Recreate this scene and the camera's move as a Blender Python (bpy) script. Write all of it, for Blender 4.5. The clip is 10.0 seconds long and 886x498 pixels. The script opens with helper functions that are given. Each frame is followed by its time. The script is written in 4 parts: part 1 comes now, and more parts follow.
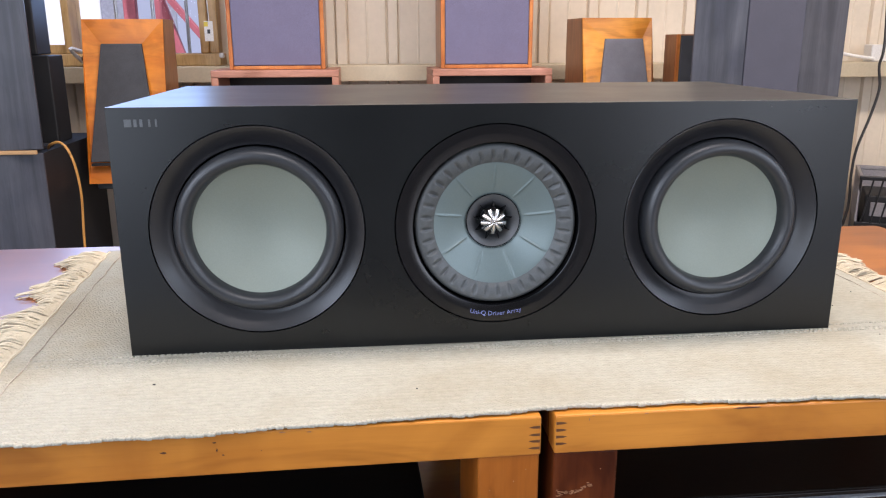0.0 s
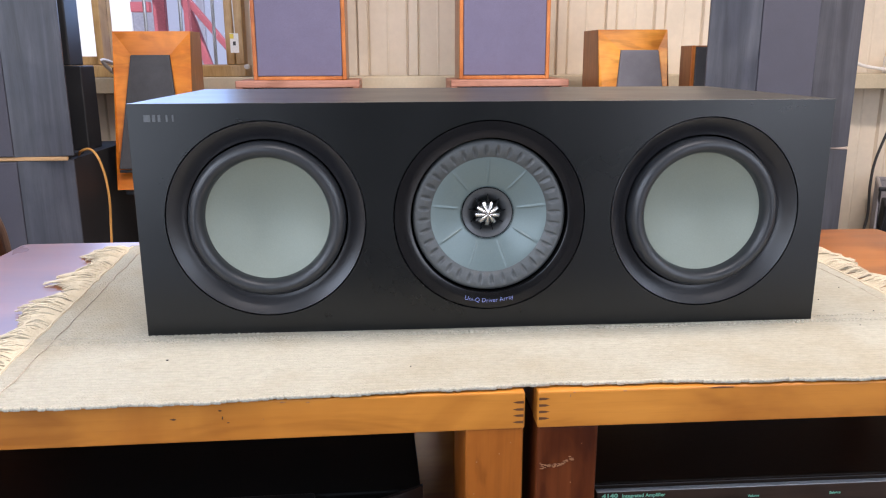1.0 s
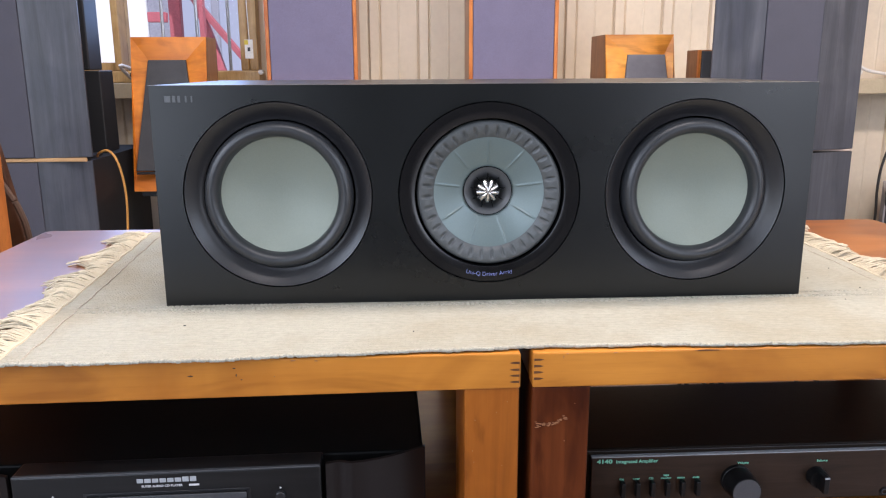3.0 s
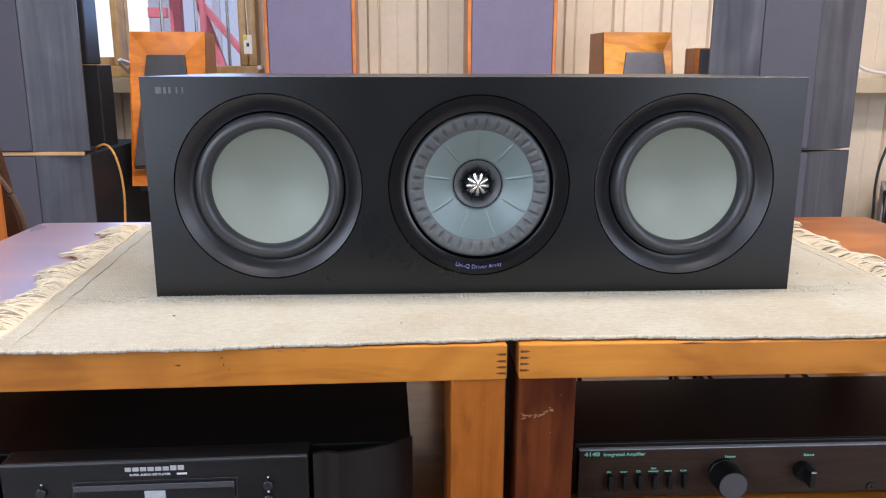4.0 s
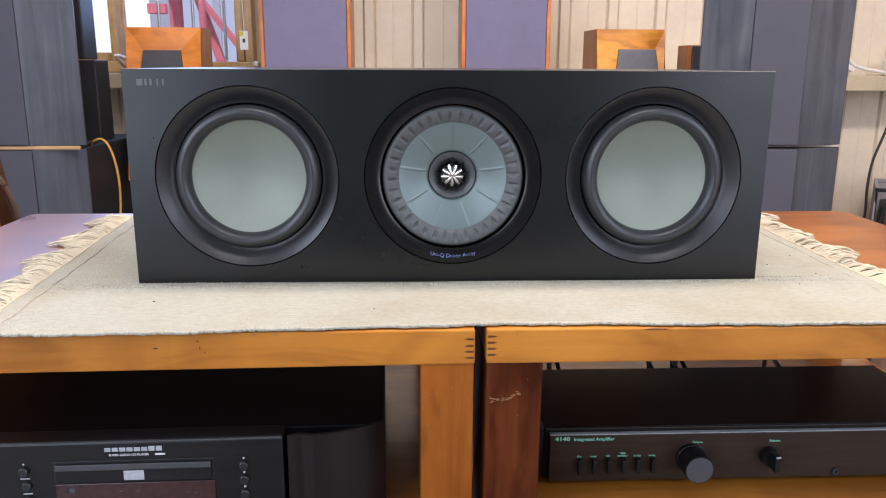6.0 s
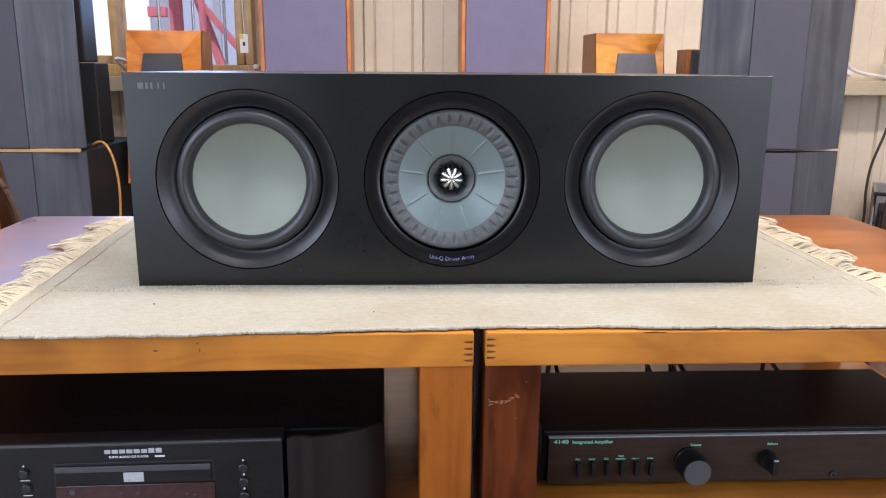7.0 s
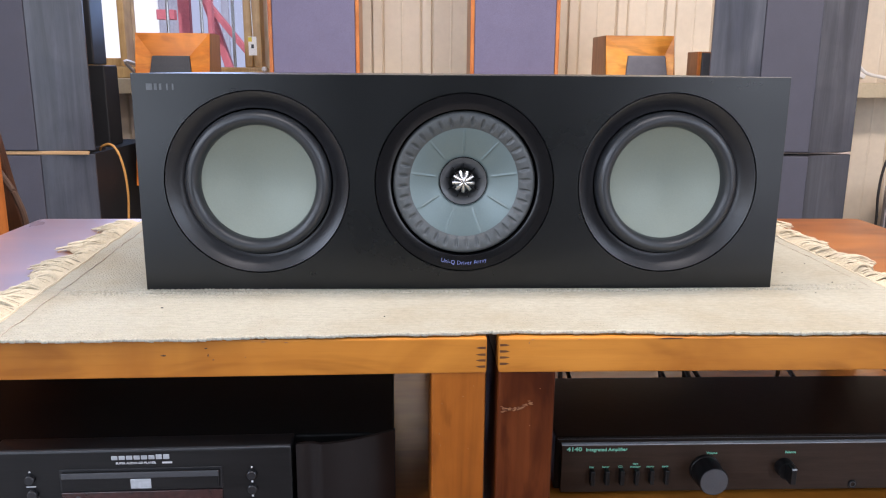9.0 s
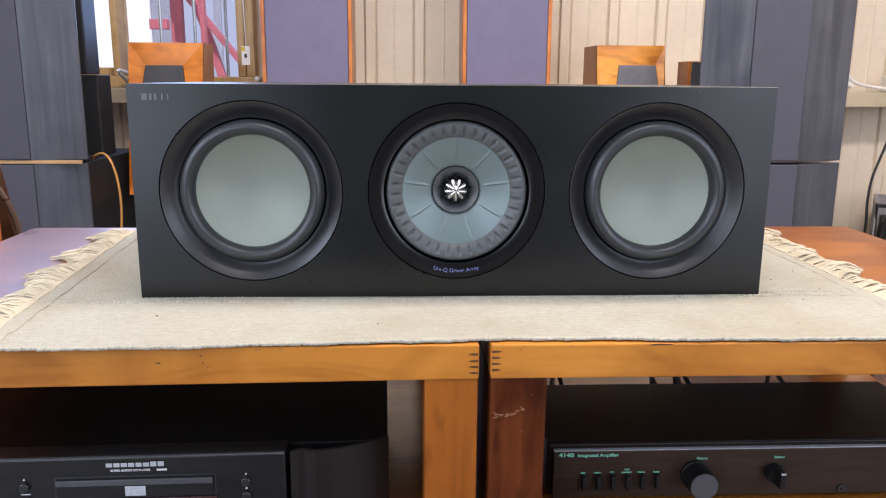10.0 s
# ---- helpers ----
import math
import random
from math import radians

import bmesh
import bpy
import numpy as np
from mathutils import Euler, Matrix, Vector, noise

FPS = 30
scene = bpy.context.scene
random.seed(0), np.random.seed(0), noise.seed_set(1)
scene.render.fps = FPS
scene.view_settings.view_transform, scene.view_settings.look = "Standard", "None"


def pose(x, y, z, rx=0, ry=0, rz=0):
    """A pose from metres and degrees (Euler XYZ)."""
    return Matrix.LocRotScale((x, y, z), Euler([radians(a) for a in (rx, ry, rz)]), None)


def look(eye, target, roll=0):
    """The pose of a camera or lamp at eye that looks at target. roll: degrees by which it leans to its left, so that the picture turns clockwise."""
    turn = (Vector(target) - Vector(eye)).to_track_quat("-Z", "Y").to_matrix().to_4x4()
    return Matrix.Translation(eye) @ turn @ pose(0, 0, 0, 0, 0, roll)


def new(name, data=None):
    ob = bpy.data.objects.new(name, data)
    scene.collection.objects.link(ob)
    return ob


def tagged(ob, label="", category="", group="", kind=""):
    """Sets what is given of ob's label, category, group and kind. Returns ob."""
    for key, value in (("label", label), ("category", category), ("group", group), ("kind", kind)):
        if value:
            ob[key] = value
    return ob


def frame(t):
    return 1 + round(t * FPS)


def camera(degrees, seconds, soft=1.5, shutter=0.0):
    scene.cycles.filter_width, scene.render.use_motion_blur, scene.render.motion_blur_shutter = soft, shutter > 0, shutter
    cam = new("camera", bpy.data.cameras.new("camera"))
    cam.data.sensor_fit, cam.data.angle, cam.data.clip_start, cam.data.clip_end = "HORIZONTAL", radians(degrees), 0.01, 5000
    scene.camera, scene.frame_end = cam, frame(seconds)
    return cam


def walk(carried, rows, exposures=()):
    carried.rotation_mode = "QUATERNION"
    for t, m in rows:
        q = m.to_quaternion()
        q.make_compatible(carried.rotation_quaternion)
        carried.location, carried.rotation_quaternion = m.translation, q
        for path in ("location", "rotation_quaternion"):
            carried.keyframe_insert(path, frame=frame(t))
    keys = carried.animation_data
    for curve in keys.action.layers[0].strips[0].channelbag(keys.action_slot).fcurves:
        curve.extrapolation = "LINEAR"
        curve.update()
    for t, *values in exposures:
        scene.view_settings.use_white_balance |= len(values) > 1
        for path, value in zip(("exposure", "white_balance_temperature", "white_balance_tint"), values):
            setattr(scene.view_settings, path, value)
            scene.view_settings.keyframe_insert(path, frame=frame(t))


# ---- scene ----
cam = camera(58.9, 10.0, soft=1.15)
PATH = [
    (0, (-0.111, -0.649, 0.765), (0.08, 1.274, 0.249), -0.2),
    (0.5, (-0.095, -0.67, 0.76), (0.057, 1.261, 0.262), -0.2),
    (1, (-0.089, -0.697, 0.754), (0.039, 1.24, 0.273), -0.2),
    (1.5, (-0.088, -0.712, 0.746), (0.027, 1.23, 0.28), -0.2),
    (2, (-0.087, -0.73, 0.738), (0.016, 1.215, 0.283), -0.3),
    (3.5, (-0.078, -0.745, 0.726), (0.017, 1.201, 0.276), -0.2),
    (4, (-0.072, -0.748, 0.724), (0.024, 1.197, 0.269), 0.1),
    (4.5, (-0.068, -0.752, 0.723), (0.023, 1.193, 0.267), 0.2),
    (5, (-0.061, -0.762, 0.723), (0.024, 1.183, 0.263), 0.2),
    (5.5, (-0.046, -0.767, 0.72), (0.043, 1.177, 0.258), 0.2),
    (7, (-0.046, -0.773, 0.721), (0.047, 1.173, 0.268), 0.4),
    (7.5, (-0.046, -0.768, 0.72), (0.042, 1.179, 0.271), 0.3),
    (8, (-0.048, -0.764, 0.719), (0.036, 1.183, 0.27), 0.4),
    (8.5, (-0.049, -0.762, 0.718), (0.03, 1.186, 0.269), 0.4),
    (9, (-0.05, -0.761, 0.719), (0.025, 1.188, 0.273), 0.4),
    (9.5, (-0.049, -0.763, 0.719), (0.03, 1.187, 0.283), 0.5),
    (10, (-0.05, -0.769, 0.72), (0.043, 1.183, 0.296), 0.4),
]
walk(cam, [(t, look(eye, target, roll)) for t, eye, target, roll in PATH], [(0.0, 0.1, 6250, 18), (10.0, 0.1, 6250, 18)])

# ---- world and light ----
world = bpy.data.worlds.new("sky")
scene.world = world
world.use_nodes = True
wn = world.node_tree.nodes
sky = wn.new("ShaderNodeTexSky")
sky.sky_type, sky.sun_disc = "NISHITA", False
sky.sun_elevation, sky.sun_rotation = radians(38), radians(220)
world.node_tree.links.new(sky.outputs[0], wn["Background"].inputs[0])
wn["Background"].inputs[1].default_value = 0.12


def lamp(name, m, w, h, power, colour):
    d = bpy.data.lights.new(name, "AREA")
    d.shape, d.size, d.size_y, d.energy, d.color = "RECTANGLE", w, h, power, colour
    ob = new(name, d)
    ob.matrix_world = m
    return ob


sun = bpy.data.lights.new("sun", "SUN")
sun.energy, sun.angle, sun.color = 3.2, radians(0.5), (1.0, 0.95, 0.88)
new("sun", sun).matrix_world = pose(0, 0, 5, 52, 0, 40)

# daylight in the window openings, panels on the ceiling
lamp("side_window_light", pose(-2.12, -1.35, 1.6, 0, -90, 0), 1.3, 1.7, 38, (0.74, 0.87, 1.0))
lamp("east_window_light", pose(2.42, -1.6, 1.6, 0, 90, 0), 1.3, 1.7, 33, (0.74, 0.87, 1.0))
lamp("back_window_light", pose(-1.15, 2.15, 1.5, -90, 0, 0), 1.0, 1.3, 17, (0.36, 0.58, 1.0))
lamp("shopfront_light", pose(-1.6, -3.12, 1.2, 90, 0, 0), 1.0, 2.2, 36, (0.73, 0.87, 1.0))
lamp("shopfront_light", pose(1.85, -3.12, 1.2, 90, 0, 0), 1.0, 2.2, 32, (0.82, 0.91, 1.0))
lamp("ceiling_panel_light", pose(-0.45, 0.2, 2.52, 0, 0, 0), 1.2, 0.3, 30, (1.0, 0.9, 0.79))
lamp("ceiling_panel_light", pose(1.2, 0.2, 2.52, 0, 0, 0), 1.2, 0.3, 57, (1.0, 0.88, 0.75))
lamp("ceiling_panel_light", pose(0.2, -0.9, 2.52, 0, 0, 0), 1.2, 0.3, 18, (1.0, 0.95, 0.9))


# ---- materials ----
def shader(name):
    m = bpy.data.materials.new(name)
    m.use_nodes = True
    t = m.node_tree
    return m, t, t.nodes["Principled BSDF"]


def coords(t, scale):
    c = t.nodes.new("ShaderNodeTexCoord")
    mp = t.nodes.new("ShaderNodeMapping")
    mp.inputs["Scale"].default_value = scale
    t.links.new(c.outputs["Object"], mp.inputs[0])
    return mp.outputs[0]


def noise_tex(t, vec, scale, detail=4.0, rough=0.55, distortion=0.0):
    n = t.nodes.new("ShaderNodeTexNoise")
    n.inputs["Scale"].default_value = scale
    n.inputs["Detail"].default_value = detail
    n.inputs["Roughness"].default_value = rough
    n.inputs["Distortion"].default_value = distortion
    t.links.new(vec, n.inputs["Vector"])
    return n.outputs["Fac"]


def ramp(t, fac, stops):
    r = t.nodes.new("ShaderNodeValToRGB")
    el = r.color_ramp.elements
    while len(el) < len(stops):
        el.new(0.5)
    for e, (p, c) in zip(el, stops):
        e.position, e.color = p, (*c, 1)
    t.links.new(fac, r.inputs[0])
    return r.outputs[0]


def mixed(t, a, b, fac, kind="MIX"):
    m = t.nodes.new("ShaderNodeMix")
    m.data_type, m.blend_type = "RGBA", kind
    if isinstance(fac, float):
        m.inputs[0].default_value = fac
    else:
        t.links.new(fac, m.inputs[0])
    t.links.new(a, m.inputs[6])
    t.links.new(b, m.inputs[7])
    return m.outputs[2]


def bump(t, b, height, strength, distance=0.001):
    n = t.nodes.new("ShaderNodeBump")
    n.inputs["Strength"].default_value = strength
    n.inputs["Distance"].default_value = distance
    t.links.new(height, n.inputs["Height"])
    t.links.new(n.outputs[0], b.inputs["Normal"])


def scaled(c, k):
    return tuple(min(1.0, v * k) for v in c)


def plain(name, colour, rough=0.5, metal=0.0, vary=0.12, scale=60.0, relief=0.15, coat=0.0, spec=0.5, stains=0.1):
    """A paint, plastic, cloth or metal: fine grain, larger stains and a little relief."""
    m, t, b = shader(name)
    v = coords(t, (1, 1, 1))
    fine = noise_tex(t, v, scale * 6, 3)
    broad = noise_tex(t, v, scale * 0.12, 5)
    c1 = ramp(t, fine, [(0.3, scaled(colour, 1 - vary)), (0.7, scaled(colour, 1 + vary))])
    c2 = ramp(t, broad, [(0.3, (1 - stains * 2, 1 - stains * 2, 1 - stains * 2)), (0.65, (1, 1, 1))])
    t.links.new(mixed(t, c1, c2, 1.0, "MULTIPLY"), b.inputs["Base Color"])
    r = t.nodes.new("ShaderNodeMapRange")
    r.inputs[3].default_value, r.inputs[4].default_value = max(0.02, rough - 0.08), min(1, rough + 0.08)
    t.links.new(broad, r.inputs[0])
    t.links.new(r.outputs[0], b.inputs["Roughness"])
    b.inputs["Metallic"].default_value = metal
    b.inputs["Coat Weight"].default_value = coat
    b.inputs["Specular IOR Level"].default_value = spec
    if relief:
        bump(t, b, fine, relief, 0.0005)
    return m


def wood(name, dark, mid, light, along="x", scale=14.0, rough=0.32, coat=0.25, figure=0.0, relief=0.12, pores=0.6, spec=0.35, patch=(0.66, 0.58, 0.5)):
    """Varnished veneer: long grain, cross figure, pores."""
    m, t, b = shader(name)
    k = {"x": (0.06, 1, 1), "y": (1, 0.06, 1), "z": (1, 1, 0.06)}[along]
    v = coords(t, k)
    grain = noise_tex(t, v, scale * 5, 8, 0.62, 0.6)
    holes = noise_tex(t, coords(t, tuple(a * 4 for a in k)), scale * 16, 2)
    broad = noise_tex(t, coords(t, (1, 1, 1)), 7, 4, 0.5, 0.8)
    col = ramp(t, grain, [(0.28, dark), (0.48, mid), (0.72, light)])
    col = mixed(t, col, ramp(t, broad, [(0.32, patch), (0.62, (1, 1, 1))]), 1.0, "MULTIPLY")
    col = mixed(t, col, ramp(t, holes, [(0.32, (0.6, 0.55, 0.5)), (0.42, (1, 1, 1))]), float(pores), "MULTIPLY")
    if figure:
        q = {"x": (0.3, 1.2, 1.3), "y": (1.3, 0.7, 1.3), "z": (1.5, 1.5, 0.4)}[along]
        fig = noise_tex(t, coords(t, q), 9 + scale, 3, 0.5, 1.8)
        col = mixed(t, col, ramp(t, fig, [(0.36, (0.56, 0.49, 0.42)), (0.47, (0.92, 0.9, 0.88)), (0.6, (1.0, 1.0, 1.0))]), figure, "MULTIPLY")
    t.links.new(col, b.inputs["Base Color"])
    rr = t.nodes.new("ShaderNodeMapRange")
    rr.inputs[3].default_value, rr.inputs[4].default_value = max(0.05, rough - 0.1), rough + 0.12
    t.links.new(broad, rr.inputs[0])
    t.links.new(rr.outputs[0], b.inputs["Roughness"])
    b.inputs["Specular IOR Level"].default_value = spec
    b.inputs["Coat Weight"].default_value = coat
    b.inputs["Coat Roughness"].default_value = 0.3
    bump(t, b, grain, relief, 0.0006)
    return m


def weave(name, colour):
    """Coarse flat-woven cotton: a twill of short slanted stitches in rows, with slubs and soiling."""
    m, t, b = shader(name)
    v = coords(t, (1, 1, 1))
    rows = t.nodes.new("ShaderNodeTexWave")
    rows.bands_direction = "Y"
    rows.inputs["Scale"].default_value = 62
    rows.inputs["Distortion"].default_value = 4.5
    rows.inputs["Detail Scale"].default_value = 3
    t.links.new(coords(t, (0.12, 1, 1)), rows.inputs["Vector"])
    twill = t.nodes.new("ShaderNodeTexWave")
    twill.bands_direction = "DIAGONAL"
    twill.inputs["Scale"].default_value = 150
    twill.inputs["Distortion"].default_value = 9.0
    twill.inputs["Detail"].default_value = 1
    t.links.new(v, twill.inputs["Vector"])
    slub = noise_tex(t, coords(t, (0.6, 1, 1)), 240, 5, 0.7)
    soil = noise_tex(t, v, 6, 5, 0.6)
    col = ramp(t, slub, [(0.25, scaled(colour, 0.86)), (0.5, colour), (0.72, scaled(colour, 1.1))])
    col = mixed(t, col, ramp(t, soil, [(0.3, (0.86, 0.8, 0.72)), (0.6, (1, 1, 1))]), 1.0, "MULTIPLY")
    col = mixed(t, col, ramp(t, rows.outputs[1], [(0.0, (0.88, 0.87, 0.84)), (0.5, (1, 1, 1))]), 0.4, "MULTIPLY")
    t.links.new(col, b.inputs["Base Color"])
    b.inputs["Roughness"].default_value = 0.95
    b.inputs["Specular IOR Level"].default_value = 0.15
    a1 = t.nodes.new("ShaderNodeMath")
    a1.operation = "ADD"
    t.links.new(rows.outputs[1], a1.inputs[0])
    t.links.new(twill.outputs[1], a1.inputs[1])
    a2 = t.nodes.new("ShaderNodeMath")
    a2.operation = "ADD"
    t.links.new(a1.outputs[0], a2.inputs[0])
    t.links.new(slub, a2.inputs[1])
    bump(t, b, a2.outputs[0], 0.4, 0.001)
    return m


def glow(name, colour, power):
    m, t, b = shader(name)
    b.inputs["Base Color"].default_value = (0, 0, 0, 1)
    b.inputs["Emission Color"].default_value = (*colour, 1)
    b.inputs["Emission Strength"].default_value = power
    return m


def glass_mat(name):
    m, t, b = shader(name)
    b.inputs["Base Color"].default_value = (0.95, 0.97, 1, 1)
    b.inputs["Roughness"].default_value = 0.03
    b.inputs["Transmission Weight"].default_value = 1.0
    b.inputs["IOR"].default_value = 1.05
    return m


SHELL = plain("black_vinyl_wrap", (0.010, 0.0095, 0.0095), 0.33, vary=0.1, scale=90, relief=0.06, spec=0.35)
SATIN = plain("black_vinyl", (0.0054, 0.0062, 0.0066), 0.29, vary=0.1, scale=90, relief=0.04, stains=0.06, spec=0.38)
TRIM = plain("black_plastic", (0.012, 0.012, 0.014), 0.32, scale=120, relief=0.03)
GLOSSTRIM = plain("gloss_black_plastic", (0.005, 0.005, 0.0057), 0.2, scale=120, relief=0.0)
RUBBER = plain("black_rubber", (0.022, 0.024, 0.027), 0.36, scale=120, relief=0.05)
RIBRUBBER = plain("ribbed_rubber", (0.07, 0.076, 0.078), 0.42, scale=120, relief=0.05)
CONE = plain("grey_cone", (0.212, 0.238, 0.203), 0.55, spec=0.35, metal=0.2, vary=0.05, scale=150, relief=0.06, stains=0.02)
ALUCONE = plain("blue_grey_cone", (0.128, 0.168, 0.168), 0.36, metal=0.25, vary=0.04, scale=150, relief=0.03, stains=0.02)
WAVEGUIDE = plain("dark_waveguide", (0.06, 0.063, 0.067), 0.35, scale=150, relief=0.0)
CHROME = plain("polished_metal", (0.62, 0.59, 0.58), 0.2, metal=1.0, vary=0.02, relief=0.0, stains=0.02)
BLUEINK = plain("blue_ink", (0.24, 0.28, 0.62), 0.5, relief=0.0)
GREYINK = plain("grey_ink", (0.09, 0.095, 0.10), 0.4, relief=0.0)
WHITEINK = plain("white_ink", (0.6, 0.6, 0.62), 0.5, relief=0.0)
GREENINK = plain("green_ink", (0.22, 0.62, 0.45), 0.5, relief=0.0)
TABLEWOOD = wood("honey_varnished_wood", (0.38, 0.14, 0.017), (0.48, 0.182, 0.024), (0.56, 0.225, 0.034), "x", 6, 0.38, 0.1, figure=0.6, relief=0.04, pores=0.12, spec=0.2)
TOPWOOD = wood("glossy_table_top", (0.17, 0.058, 0.016), (0.21, 0.074, 0.02), (0.26, 0.095, 0.026), "x", 5, 0.3, 1.0, relief=0.02, pores=0.2)
BROWNTOP = wood("satin_table_top", (0.20, 0.062, 0.010), (0.26, 0.084, 0.013), (0.32, 0.108, 0.017), "x", 5, 0.4, 0.25, figure=0.5, relief=0.03, pores=0.3, spec=0.3)
SHELFWOOD = wood("glossy_shelf_wood", (0.30, 0.11, 0.014), (0.38, 0.145, 0.02), (0.45, 0.18, 0.027), "x", 6, 0.22, 0.5, figure=0.5, relief=0.02, pores=0.1, spec=0.35)
LEGWOOD = wood("orange_leg_wood", (0.25, 0.073, 0.009), (0.33, 0.1, 0.0125), (0.39, 0.126, 0.0165), "z", 8, 0.4, 0.08, figure=0.6, relief=0.05, pores=0.15, spec=0.15)
REDWOOD = wood("red_brown_leg_wood", (0.045, 0.0095, 0.0025), (0.095, 0.022, 0.0052), (0.15, 0.038, 0.0095), "z", 5, 0.45, 0.0, figure=1.0, pores=0.2, spec=0.12)
DARKJOINT = wood("dark_joint_wood", (0.05, 0.018, 0.006), (0.09, 0.03, 0.01), (0.13, 0.05, 0.016), "x", 12)
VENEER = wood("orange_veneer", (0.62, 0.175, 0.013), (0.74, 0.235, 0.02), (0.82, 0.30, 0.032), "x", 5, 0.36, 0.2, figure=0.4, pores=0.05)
# VENEER with stronger figure, lightened and yellowed to paint in warm lamp light
LITFLAMEVENEER = wood("lit_flamed_orange_veneer", (0.62, 0.22, 0.028), (0.82, 0.34, 0.055), (0.92, 0.46, 0.1), "x", 5, 0.36, 0.2, figure=0.6, pores=0.2)
SIDEVENEER = wood("brown_orange_veneer", (0.29, 0.12, 0.048), (0.37, 0.16, 0.068), (0.45, 0.21, 0.095), "z", 9, 0.35, 0.2, figure=0.4)
PINKWOOD = wood("pink_brown_wood", (0.38, 0.17, 0.11), (0.48, 0.22, 0.15), (0.55, 0.28, 0.19), "x", 8, 0.45, 0.1)
ORANGETRIM = wood("orange_trim_wood", (0.5, 0.15, 0.03), (0.6, 0.2, 0.045), (0.68, 0.26, 0.06), "z", 9, 0.4, 0.1)
PURPLECLOTH = plain("purple_grey_cloth", (0.175, 0.16, 0.24), 0.95, stains=0.03, vary=0.2, scale=160, relief=0.4, spec=0.15)
# brighter copy of the grey grille cloth, with the light on it in the colour
LITCLOTH = plain("lit_grey_cloth", (0.17, 0.165, 0.185), 0.95, vary=0.2, scale=160, relief=0.4, spec=0.15)
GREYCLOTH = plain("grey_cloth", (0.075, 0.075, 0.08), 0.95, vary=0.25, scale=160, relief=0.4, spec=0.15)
TOWERCLOTH = plain("slate_cloth", (0.08, 0.08, 0.101), 0.95, stains=0.03, vary=0.2, scale=160, relief=0.4, spec=0.15)
BLACKASH = wood("black_ash", (0.034, 0.036, 0.045), (0.055, 0.058, 0.071), (0.088, 0.092, 0.111), "z", 6, 0.36, 0.0, relief=0.25, pores=0.3, spec=0.5, patch=(0.74, 0.75, 0.8))
DARKBOX = plain("dark_paint", (0.012, 0.012, 0.014), 0.6, scale=60, stains=0.15)
BROWNBOX = wood("dark_brown_veneer", (0.05, 0.022, 0.012), (0.085, 0.038, 0.02), (0.12, 0.055, 0.03), "z", 9, 0.4, 0.1)
PALESTRIP = plain("pale_pink_strip", (0.55, 0.42, 0.36), 0.6, scale=60)
TAN = plain("tan_strip", (0.5, 0.3, 0.14), 0.6, scale=60)
RUG = weave("cream_weave", (0.345, 0.336, 0.28))
YARN = plain("cream_yarn", (0.57, 0.5, 0.37), 0.95, vary=0.08, scale=90, relief=0.5, spec=0.1)
STITCH = plain("pale_stitch_yarn", (0.37, 0.352, 0.288), 0.95, vary=0.2, scale=90, relief=0.5, spec=0.1)
SEAM = plain("pinkish_seam_yarn", (0.40, 0.36, 0.295), 0.95, vary=0.2, scale=90, relief=0.5, spec=0.1)
WALL = plain("cream_metal_siding", (0.78, 0.675, 0.535), 0.55, vary=0.03, scale=9, relief=0.03, stains=0.12)
LEDGE = plain("cream_ledge_paint", (0.62, 0.52, 0.36), 0.55, vary=0.05, scale=20, stains=0.15)
PLASTER = plain("pale_plaster", (0.62, 0.57, 0.5), 0.9, vary=0.04, scale=15, stains=0.1)
DARKWALL = plain("dark_wall_paint", (0.06, 0.055, 0.05), 0.8, vary=0.05, scale=12, stains=0.1)
CEIL = plain("white_ceiling_paint", (0.78, 0.76, 0.72), 0.9, vary=0.03, scale=10, stains=0.05)
FLOOR = plain("pale_floor", (0.18, 0.162, 0.155), 0.4, vary=0.08, scale=14, stains=0.15)
WINWOOD = wood("golden_window_wood", (0.42, 0.27, 0.11), (0.54, 0.36, 0.16), (0.62, 0.43, 0.21), "z", 8, 0.4, 0.1)
STEEL = plain("grey_steel", (0.38, 0.38, 0.4), 0.4, metal=0.8, scale=40)
GLASS = glass_mat("window_glass")
CDBLACK = wood("brushed_black_panel", (0.0035, 0.0035, 0.0038), (0.0058, 0.0056, 0.006), (0.009, 0.0088, 0.0093), "x", 40, 0.32, 0.0, relief=0.06, pores=0.2, spec=0.35, patch=(0.8, 0.8, 0.82))
CDTOP = plain("gloss_black_lid", (0.0025, 0.0025, 0.0025), 0.5, spec=0.12, scale=60, relief=0.0)
WING = plain("dark_grey_panel", (0.009, 0.0066, 0.0064), 0.3, spec=0.24, scale=100, relief=0.05)
AMPLID = plain("worn_black_lid", (0.013, 0.0085, 0.006), 0.34, spec=0.12, scale=25, stains=0.3)
AMPFACE = wood("dark_bronze_panel", (0.017, 0.0098, 0.0062), (0.026, 0.0148, 0.0096), (0.036, 0.0205, 0.0135), "x", 30, 0.38, 0.0, spec=0.25)
DRAWER = plain("drawer_grey", (0.05, 0.052, 0.058), 0.4, scale=100)
DISPLAY = plain("maroon_display", (0.055, 0.02, 0.018), 0.22, vary=0.3, scale=30, stains=0.25)
SILVER = plain("light_silver_plate", (0.42, 0.44, 0.47), 0.45, metal=0.3, scale=60)
KNOBBLACK = plain("matt_black_plastic", (0.006, 0.006, 0.0065), 0.4, spec=0.25, scale=120, relief=0.03)
CABLEBLACK = plain("black_cable", (0.03, 0.028, 0.028), 0.5)
CABLEBROWN = plain("brown_cable", (0.09, 0.05, 0.032), 0.45)
